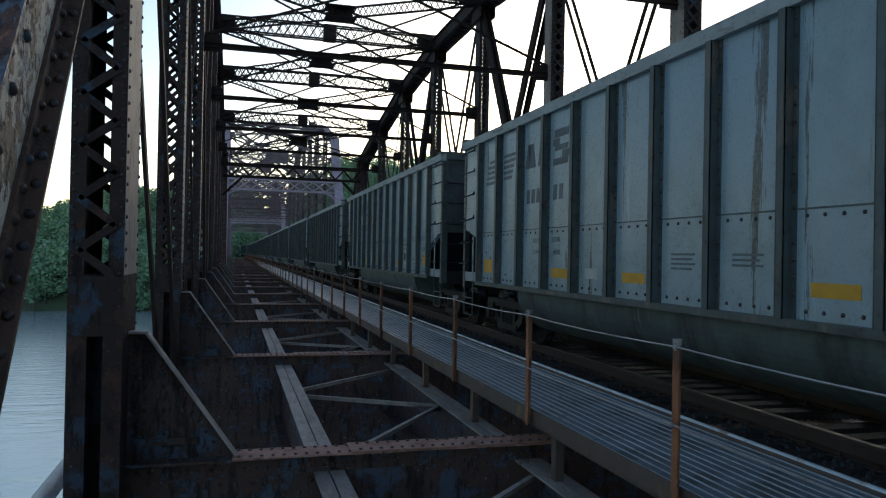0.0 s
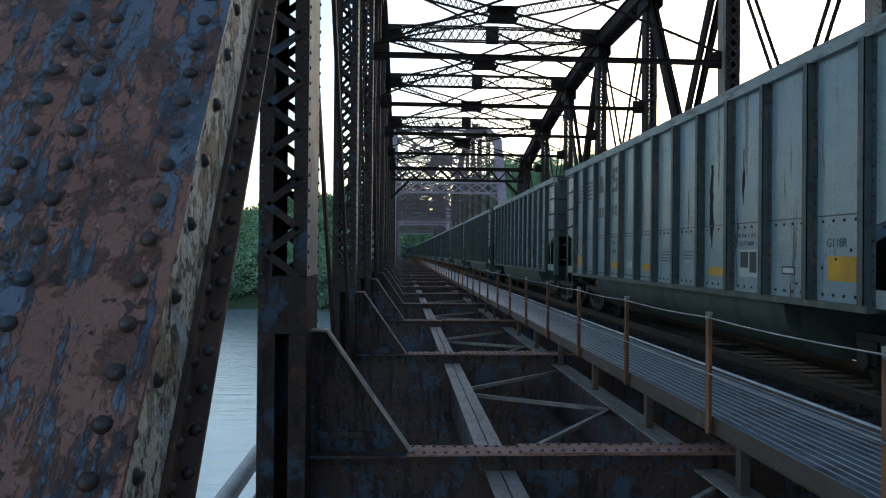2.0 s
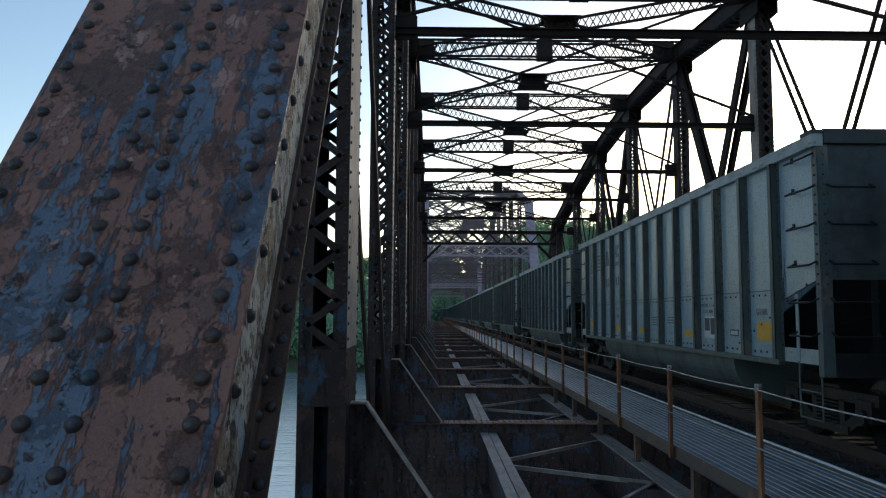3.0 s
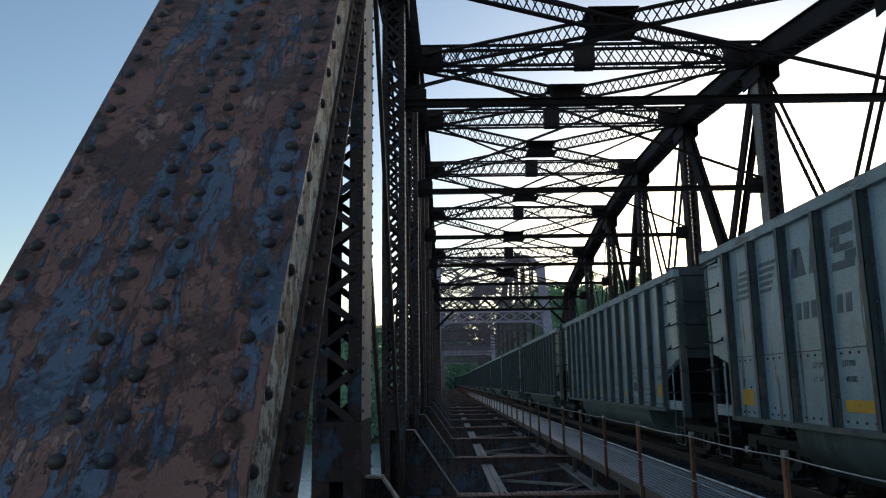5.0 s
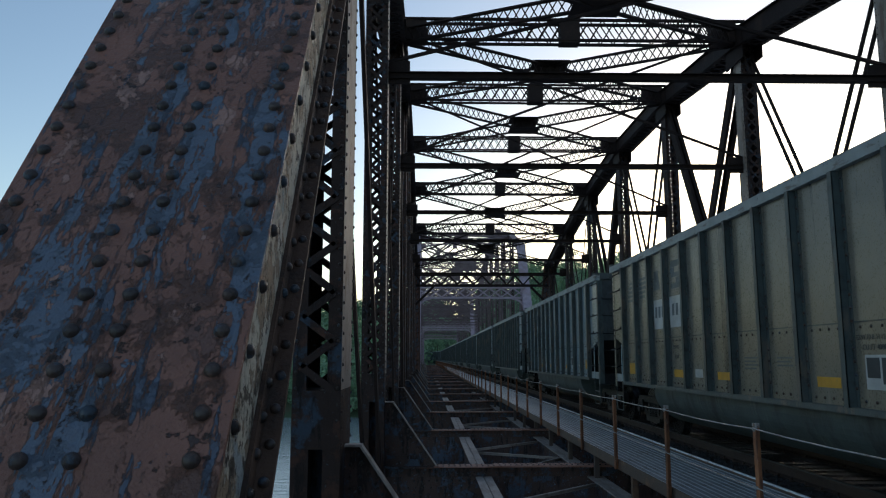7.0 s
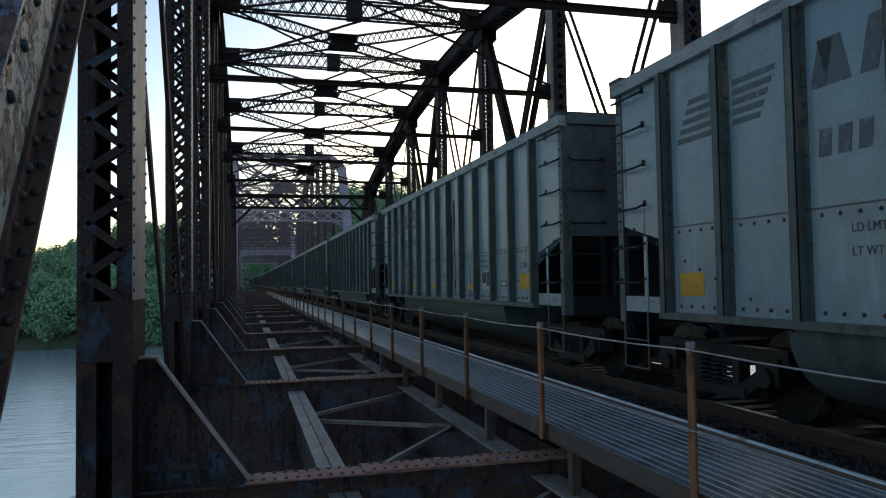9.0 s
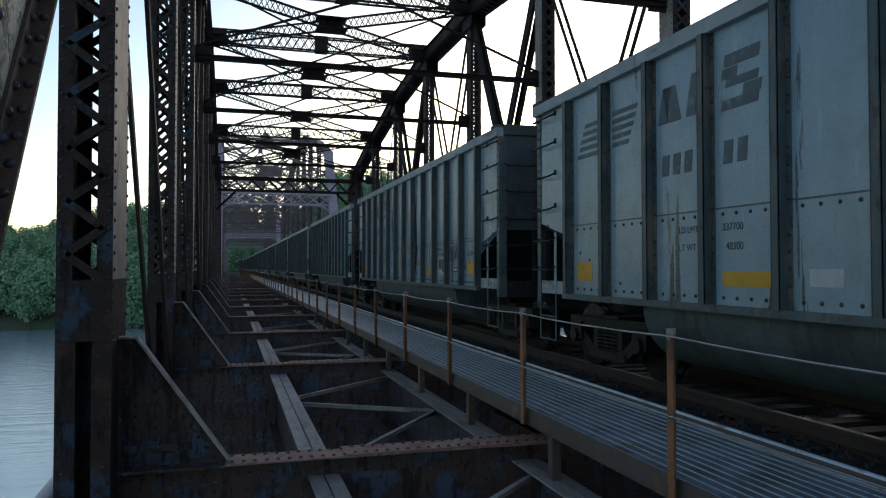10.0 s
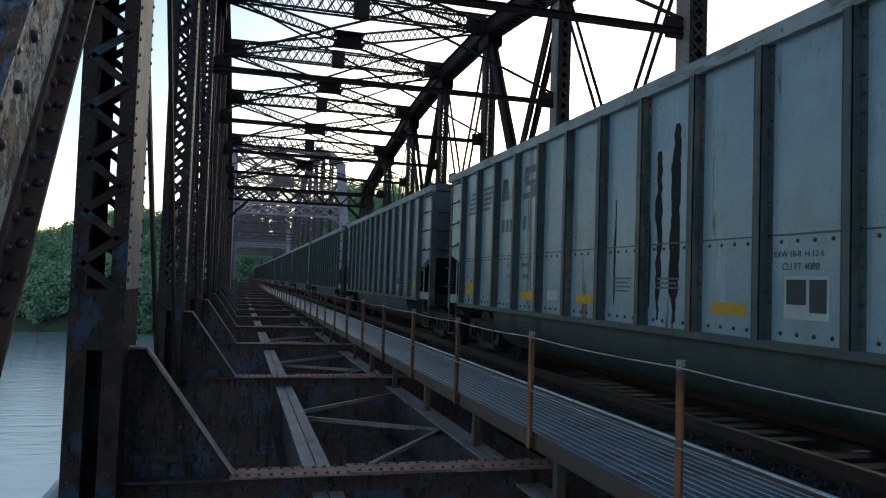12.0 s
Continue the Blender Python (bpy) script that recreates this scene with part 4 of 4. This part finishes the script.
def build_truck(car, yc):
    tr = tagged(new("truck"), "cast steel two-axle truck")
    tr.parent = car
    tr.location = (0, yc, 0)
    for s in (-1, 1):
        x = s * 0.99
        f = Shape()
        f.box(x - 0.07, x + 0.07, -1.15, 1.15, 0.60, 0.74)
        f.bar((x, -1.02, 0.62), (x, -0.42, 0.27), 0.13, 0.15)
        f.bar((x, 1.02, 0.62), (x, 0.42, 0.27), 0.13, 0.15)
        f.box(x - 0.09, x + 0.09, -0.5, 0.5, 0.19, 0.30)
        for y in (-0.34, 0.34):
            f.box(x - 0.07, x + 0.07, y - 0.06, y + 0.06, 0.3, 0.62)
        for y in (-0.89, 0.89):
            f.box(x - 0.11, x + 0.11, y - 0.17, y + 0.17, 0.40, 0.66)
            f.tube((x - 0.02 * s, y, 0.457), (x + s * 0.16, y, 0.457), 0.10, 12)
        part("side_frame", f, TRUCK, tr)
        sp = Shape()
        for y in (-0.2, 0.0, 0.2):
            for j in range(6):
                sp.tube((x + s * 0.03, y, 0.31 + j * 0.05), (x + s * 0.03, y, 0.335 + j * 0.05), 0.085, 10)
        part("spring_pack", sp, TRUCK, tr)
    for y in (-0.36, 0.36):
        part("brake_beam", Shape().bar((-0.72, y, 0.40), (0.72, y, 0.40), 0.1, 0.16), TRUCK, tr)
    part("bolster", Shape().box(-1.0, 1.0, -0.2, 0.2, 0.5, 0.78), TRUCK, tr)
    for y in (-0.89, 0.89):
        w = Shape().tube((-1.0, 0, 0), (1.0, 0, 0), 0.075, 12)
        for s in (-1, 1):
            x = s * 0.74
            w.tube((x - 0.065, 0, 0), (x + 0.065, 0, 0), 0.4572, 32)
            w.tube((x - s * 0.065, 0, 0), (x - s * 0.095, 0, 0), 0.485, 32)
            w.tube((x + s * 0.065, 0, 0), (x + s * 0.085, 0, 0), 0.15, 16)
            for j in range(3):
                a = j * 2.094
                w.tube((x + s * 0.067, 0.28 * math.cos(a), 0.28 * math.sin(a)), (x + s * 0.075, 0.28 * math.cos(a), 0.28 * math.sin(a)), 0.03, 8)
        ob = part("wheelset", w, WHEEL, tr)
        ob.location = (0, y, 0.457)
    return tr


def build_car():
    car = thing("hopper_car", "blue-grey ribbed steel coal gondola car, dusty and streaked", "railcar", "coal train")
    for s in (-1, 1):
        x0, x1 = sorted((s * HW, s * (HW - 0.03)))
        # side sheet, cut away at both ends above the ladders
        pts = [(-HB, 2.13), (-HB + ENDBAY, 1.86), (-HB + ENDBAY, SILLZ), (HB - ENDBAY, SILLZ), (HB - ENDBAY, 1.86), (HB, 2.13), (HB, TOPZ - 0.1), (-HB, TOPZ - 0.1)]
        n = len(pts)
        sh = Shape()
        sh.add([(x0, y, z) for y, z in pts] + [(x1, y, z) for y, z in pts],
               [tuple(range(n)), tuple(range(n, 2 * n))[::-1]] + [(i, (i + 1) % n, n + (i + 1) % n, n + i) for i in range(n)])
        part("side_sheet", sh, CARPAINT, car)
        # seam strip and top rail
        x = s * HW
        part("seam", Shape().box(min(x, x + s * 0.006), max(x, x + s * 0.006), -HB + ENDBAY, HB - ENDBAY, 2.005, 2.02), CARRIB, car)
        part("top_rail", Shape().box(min(x - s * 0.06, x + s * 0.075), max(x - s * 0.06, x + s * 0.075), -HB - 0.03, HB + 0.03, TOPZ - 0.15, TOPZ), CARRAIL, car)
        sl = Shape().box(min(x - s * 0.1, x + s * 0.09), max(x - s * 0.1, x + s * 0.09), -HB + ENDBAY - 0.1, HB - ENDBAY + 0.1, SILLZ - 0.07, SILLZ)
        part("side_sill", sl, CARRIB, car)
        part("end_bracket", Shape().box(min(x, x - s * 0.02), max(x, x - s * 0.02), -HB, -HB + ENDBAY, SILLZ - 0.02, SILLZ + 0.16), CARRAIL, car)
        part("end_bracket", Shape().box(min(x, x - s * 0.02), max(x, x - s * 0.02), HB - ENDBAY, HB, SILLZ - 0.02, SILLZ + 0.16), CARRAIL, car)
        for ye in (-HB, HB):
            part("corner_post", Shape().box(min(x, x + s * 0.014), max(x, x + s * 0.014), min(ye, ye - math.copysign(0.12, ye)), max(ye, ye - math.copysign(0.12, ye)), SILLZ - 0.15, TOPZ - 0.1)
                 .box(min(x, x - s * 0.12), max(x, x - s * 0.12), min(ye, ye + math.copysign(0.012, ye)), max(ye, ye + math.copysign(0.012, ye)), SILLZ - 0.15, TOPZ - 0.1), CARRIB, car)
            yi = ye - math.copysign(0.62, ye)
            part("ladder_stile", Shape().box(min(x, x + s * 0.012), max(x, x + s * 0.012), yi - 0.035, yi + 0.035, SILLZ, 1.95), CARPAINT, car)
            d = math.copysign(1, ye)
            for z in (1.42, 1.83, 2.28, 2.75, 3.2, 3.6):
                g = Shape()
                a, b = ye - d * 0.07, yi
                xo = x + s * 0.11
                g.tube((x, a, z + 0.05), (xo, a, z), 0.014, 6).tube((xo, a, z), (xo, b, z), 0.014, 6).tube((xo, b, z), (x, b, z + 0.05), 0.014, 6)
                if z > 2:
                    g.box(min(x, x + s * 0.02), max(x, x + s * 0.02), b - 0.02, b + 0.02, z + 0.02, z + 0.09)
                part("grab_iron", g, TRUCK, car)
            g = Shape()
            for z in (0.75, 0.42):
                g.tube((x, ye - d * 0.08, z), (x, yi, z), 0.013, 6)
            for yy in (ye - d * 0.08, yi):
                g.tube((x, yy, 0.42), (x, yy, SILLZ), 0.013, 6)
            part("step", g, CARRIB, car)
    # ribs: shared by all, an outstanding web with a worn outer face and a riveted foot
    for s in (-1, 1):
        rb = Shape()
        x = s * HW
        xo = x + s * 0.10
        rb.box(min(x, xo), max(x, xo), 0.035, 0.047, SILLZ, TOPZ - 0.15)
        rb.box(min(x, xo), max(x, xo), -0.047, -0.035, SILLZ, TOPZ - 0.15)
        rb.box(min(xo, xo - s * 0.012), max(xo, xo - s * 0.012), -0.047, 0.047, SILLZ, TOPZ - 0.15)
        for d in (-1, 1):
            rb.box(min(x, x + s * 0.01), max(x, x + s * 0.01), min(d * 0.047, d * 0.1), max(d * 0.047, d * 0.1), SILLZ, TOPZ - 0.15)
        rb_mesh = fix(rb.mesh("rib", CARRIB))
        for yr in RIBS:
            part("rib", rb_mesh, CARRIB, car).location = (0, yr, 0)
    rv = Shape()
    for s in (-1, 1):
        x = s * HW
        nrm = (s, 0, 0)
        for yc in RIBS:
            for j in range(17):
                if j % 5 == 4:
                    continue
                for dy in (-0.075, 0.075):
                    rv.rivet((x + s * 0.01, yc + dy, SILLZ + 0.2 + j * 0.145), nrm, 0.021, 5)
        for yc in RIBS[:-1]:
            for j in range(4):
                yy = yc + BAY * (0.22 + 0.19 * j)
                rv.rivet((x, yy, 1.955), nrm, 0.02, 5)
                rv.rivet((x, yy, SILLZ + 0.07), nrm, 0.021, 5)
        for d in (-1, 1):
            for j in range(11):
                f = j / 10
                rv.rivet((x, d * (HB - 0.1 - 2.6 * f), 2.12 - 0.95 * f + (0.03 if j < 4 else 0)), nrm, 0.02, 5)
            for j in range(15):
                rv.rivet((x + s * 0.014, d * (HB - 0.06), SILLZ + 0.95 + j * 0.12), nrm, 0.02, 5)
                rv.rivet((s * (HW - 0.06), d * (HB + 0.012), SILLZ + 0.95 + j * 0.12), (0, d, 0), 0.016, 5)
    tagged(part("rivets", rv, RIVET, car), kind="stuff")
    for d in (-1, 1):
        ye = d * HB
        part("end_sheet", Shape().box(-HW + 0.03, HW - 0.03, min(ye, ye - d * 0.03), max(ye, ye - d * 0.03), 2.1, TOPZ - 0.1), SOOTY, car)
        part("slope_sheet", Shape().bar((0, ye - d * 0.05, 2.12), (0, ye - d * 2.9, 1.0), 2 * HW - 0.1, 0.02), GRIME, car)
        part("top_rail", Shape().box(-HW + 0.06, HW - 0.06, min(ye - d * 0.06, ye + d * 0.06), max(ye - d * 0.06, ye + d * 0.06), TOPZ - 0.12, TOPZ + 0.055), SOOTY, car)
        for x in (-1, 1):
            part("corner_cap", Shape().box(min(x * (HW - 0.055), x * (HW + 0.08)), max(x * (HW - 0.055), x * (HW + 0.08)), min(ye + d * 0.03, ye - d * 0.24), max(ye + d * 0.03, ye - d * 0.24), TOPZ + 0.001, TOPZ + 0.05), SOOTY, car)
        e = Shape().box(-HW + 0.02, HW - 0.02, min(ye, ye - d * 0.14), max(ye, ye - d * 0.14), SILLZ - 0.16, SILLZ + 0.12)
        for x in (-0.75, 0.75):
            e.box(x - 0.06, x + 0.06, min(ye, ye - d * 0.1), max(ye, ye - d * 0.1), SILLZ, 2.05)
        part("end_sill", e, GRIME, car)
        for z in (1.42, 1.83, 2.28, 2.75, 3.2):
            g = Shape()
            a, b, yo = -HW + 0.1, -HW + 0.62, ye + d * 0.11
            g.tube((a, ye, z + 0.05), (a, yo, z), 0.014, 6).tube((a, yo, z), (b, yo, z), 0.014, 6).tube((b, yo, z), (b, ye, z + 0.05), 0.014, 6)
            part("grab_iron", g, TRUCK, car)
        part("ladder_stile", Shape().box(-HW + 0.58, -HW + 0.66, min(ye, ye + d * 0.012), max(ye, ye + d * 0.012), SILLZ, 2.1), GRIME, car)
        part("coupler", Shape().box(-0.12, 0.12, min(ye, ye + d * 0.5), max(ye, ye + d * 0.5), 0.74, 1.0).box(-0.17, 0.17, min(ye + d * 0.5, ye + d * 0.67), max(ye + d * 0.5, ye + d * 0.67), 0.70, 1.02), TRUCK, car)
        part("air_hose", Shape().tube((0.3, ye, 0.8), (0.28, ye + d * 0.4, 0.5), 0.02, 6).tube((0.28, ye + d * 0.4, 0.5), (0.2, ye + d * 0.66, 0.42), 0.02, 6), GRIME, car)
        build_truck(car, d * 6.13)
    part("centre_sill", Shape().box(-0.2, 0.2, -HB, HB, 0.68, 1.0), GRIME, car)
    # the two rounded belly tubs hang between the trucks
    for s in (-1, 1):
        out = [(s * 1.56, 1.06)]
        for i in range(15):
            a = math.pi / 2 * i / 14
            out.append((s * (1.56 - 0.78 * (1 - math.cos(a))), 0.98 - 0.65 * math.sin(a)))
        out += [(s * 0.25, 0.33), (s * 0.25, 1.06)]
        part("tub", Shape().sweep(out, -4.35, 4.35), CARTUB, car)
    part("floor_sheet", Shape().box(-HW + 0.05, HW - 0.05, -4.4, 4.4, 1.02, 1.04), GRIME, car)
    # marks on the side that faces the walkway
    bay = lambda i, f: HB - ENDBAY - BAY * (i - 1 + f) if i else HB - ENDBAY * f    # from the far end, i bays and a part f
    slab("yellow_mark", car, bay(1, 0.62), bay(1, 0.2), 1.28, 1.52, YELLOW)
    slab("yellow_mark", car, bay(4, 0.85), bay(4, 0.2), 1.28, 1.42, YELLOW)
    slab("white_sticker", car, bay(5, 0.62), bay(5, 0.28), 1.3, 1.44, WHITE)
    slab("yellow_mark", car, bay(6, 0.76), bay(6, 0.26), 1.29, 1.41, YELLOW)
    slab("yellow_mark", car, bay(9, 0.76), bay(9, 0.26), 1.29, 1.41, YELLOW)
    slab("yellow_mark", car, bay(12, 0.8), bay(12, 0.3), 1.32, 1.58, YELLOW)
    slab("placard", car, bay(10, 0.75), bay(10, 0.25), 1.3, 1.66, WHITE)
    slab("placard_panel", car, bay(10, 0.72), bay(10, 0.54), 1.36, 1.63, INK, 0, -HW - 0.005)
    slab("placard_panel", car, bay(10, 0.5), bay(10, 0.28), 1.42, 1.63, INK, 0, -HW - 0.005)
    slab("door_plate", car, bay(11, 0.65), bay(11, 0.35), 1.36, 1.46, INK)
    slab("door_plate_centre", car, bay(11, 0.62), bay(11, 0.38), 1.38, 1.44, WHITE, 0, -HW - 0.005)
    letter("G118R", 0.13, INK, car, bay(12, 0.28), 1.68)
    letter("EXW 10-8  H 12-6", 0.075, INK, car, bay(10, 0.12), 1.82)
    letter("CU FT 4080", 0.085, INK, car, bay(10, 0.22), 1.71)
    letter("LD LMT", 0.10, INK, car, bay(3, 0.5), 1.80)
    letter("LT WT", 0.10, INK, car, bay(3, 0.5), 1.62)
    letter("237700", 0.10, INK, car, bay(4, 0.2), 1.80)
    letter("48300", 0.10, INK, car, bay(4, 0.25), 1.62)
    for i, rows in ((7, 4), (8, 3)):
        for j in range(rows):
            slab("stencil_line", car, bay(i, 0.70 - 0.05 * (j % 2)), bay(i, 0.28), 1.62 - 0.05 * j, 1.642 - 0.05 * j, FADED)
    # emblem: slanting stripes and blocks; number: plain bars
    for j in range(5):
        z = 3.26 - j * 0.095
        slab("emblem_stripe", car, bay(1, 0.84), bay(1, 0.42 - 0.05 * j), z, z + 0.055, FADED, 0.02)
        slab("emblem_stripe", car, bay(2, 0.72 - 0.05 * j), bay(2, 0.14), z + 0.02, z + 0.075, FADED, 0.02)
    slab("emblem_block", car, bay(3, 0.30), bay(3, 0.14), 2.98, 3.36, FADED, 0.10)
    slab("emblem_block", car, bay(3, 0.56), bay(3, 0.32), 2.98, 3.36, FADED, -0.10)
    slab("emblem_block", car, bay(3, 0.80), bay(3, 0.64), 2.98, 3.40, FADED, 0.10)
    for z0, z1, f0, f1 in ((3.32, 3.44, 0.24, 0.72), (3.21, 3.31, 0.20, 0.42), (3.13, 3.21, 0.26, 0.70), (3.02, 3.12, 0.50, 0.74), (2.92, 3.02, 0.20, 0.70)):
        slab("emblem_block", car, bay(4, f1), bay(4, f0), z0, z1, FADED, 0.02)
    for i, a, n in ((3, 0.2, 3), (4, 0.22, 2)):
        for j in range(n):
            slab("number_bar", car, bay(i, a + 0.13 + j * 0.2), bay(i, a + j * 0.2), 2.42, 2.64, FADED, 0.02)
    return car


SPEED, FIRST = 13.32, 15.15          # metres a second; far end of the first car at the start
CARS = 25
# small unevenness of the train's pace: seconds, metres
SLIP = ((0.0, -0.83), (0.5, -0.32), (1.0, -0.58), (1.5, -0.18), (2.0, -0.42), (2.5, 0.04), (3.0, -0.24), (3.5, 0.19), (5.5, 0.44), (6.0, -0.01), (6.5, 0.6), (7.0, 0.06),
        (7.5, 0.43), (9.5, 0.64), (10.0, -0.09), (10.5, 0.49), (11.0, 0.02), (11.5, 0.41), (12.0, -0.07))


def travelled(t):
    off = np.interp(t, [a for a, b in SLIP], [b for a, b in SLIP])
    return SPEED * t - off


car_0 = build_car()
cars = [car_0]
for i in range(1, CARS):
    cars.append(copy_thing(car_0, Matrix()))


# one olive-brown car with a repainted number panel
for o in cars[7].children:
    if o.name.startswith(("side_sheet", "corner_post")):
        o.material_slots[0].link = "OBJECT"
        o.material_slots[0].material = CARBROWN
cars[7]["label"] = "olive-brown ribbed steel coal gondola car with pale number patch"
slab("number_patch", cars[7], HB - ENDBAY - BAY * 3.88, HB - ENDBAY - BAY * 2.12, 2.2, 2.78, WHITE, 0, -HW - 0.0005)


# black runs of coal slurry down the side of some cars
def build_runs(car, spots, seed):
    rr = random.Random(seed)
    for y, w, top, low in spots:
        n, z = Shape(), top
        verts, left, right = [], 0.35, 0.35
        while z > low:
            left = min(1.0, max(0.12, left + rr.uniform(-0.26, 0.28)))
            right = min(1.0, max(0.12, right + rr.uniform(-0.26, 0.28)))
            if z < low + 0.3:
                left, right = left * 0.8, right * 0.8
            verts.append((y - w * right, y + w * left, z))
            z -= rr.uniform(0.03, 0.08)
        x = -HW - 0.0025
        m = len(verts)
        n.add([(x, a, z) for a, b, z in verts] + [(x, b, z) for a, b, z in verts] + [(x + 0.002, a, z) for a, b, z in verts] + [(x + 0.002, b, z) for a, b, z in verts],
              [(i, m + i, m + i + 1, i + 1) for i in range(m - 1)] + [(2 * m + i, 2 * m + i + 1, 3 * m + i + 1, 3 * m + i) for i in range(m - 1)]
              + [(i, i + 1, 2 * m + i + 1, 2 * m + i) for i in range(m - 1)] + [(m + i, 3 * m + i, 3 * m + i + 1, m + i + 1) for i in range(m - 1)])
        part("black_run", n, GRIME, car, "dried black slurry run")


build_runs(cars[9], ((-1.12, 0.07, 3.0, 1.2), (-1.36, 0.13, 3.25, 1.15), (-0.3, 0.03, 2.7, 1.5)), 3)
build_runs(cars[10], ((-1.22, 0.14, 3.3, 1.15), (-1.6, 0.03, 2.6, 1.9), (1.6, 0.04, 3.1, 2.0)), 4)
build_runs(cars[11], ((-1.30, 0.08, 3.05, 1.15), (-1.62, 0.10, 3.3, 1.15), (-1.12, 0.03, 2.3, 1.3), (-0.32, 0.035, 2.6, 1.3), (2.6, 0.03, 2.9, 2.2)), 5)
build_runs(cars[3], ((-2.4, 0.10, 2.9, 1.7), (-3.4, 0.06, 3.0, 2.2), (-1.5, 0.03, 2.6, 1.9)), 6)


# a faded scrawl on the side of one car
scrawl = Shape()
pen = random.Random(11)
last = None
for i in range(90):
    t = i / 89
    q = Vector((-HW - 0.003, -HB + ENDBAY + BAY * 1.9 - 0.75 * t + 0.07 * math.sin(i * 0.62), 1.72 + 0.14 * math.sin(i * 0.55 + 1.0) + 0.08 * t))
    if last is not None and i % 23:
        scrawl.bar(last, q, 0.003, 0.018)
    last = q
part("scrawl", scrawl, INK, cars[10], "faded dark scrawl")


def car_pose(s):
    """The pose of a car whose middle is s metres along the track."""
    a, b = on_track(s - 6.13), on_track(s + 6.13)
    x, y = (a[0] + b[0]) / 2, (a[1] + b[1]) / 2
    return pose(x, y, 0, 0, 0, math.degrees(math.atan2(-(b[0] - a[0]), b[1] - a[1])))


def motions():
    """The train rolls towards the camera and past it."""
    for i, car in enumerate(cars):
        start = FIRST - HB + CAR_L * (i - 1)
        walk(car, [(t / 2, car_pose(start - travelled(t / 2))) for t in range(25)])
        if i < 13:
            for truck in [o for o in car.children if o.name.startswith("truck")]:
                for ws in [o for o in truck.children if o.name.startswith("wheelset")]:
                    y = ws.location.y
                    # rolling towards -y
                    walk(ws, [(t / 30, pose(0, y, 0.457, math.degrees(travelled(t / 30) / 0.457), 0, 0)) for t in range(361)])


motions()
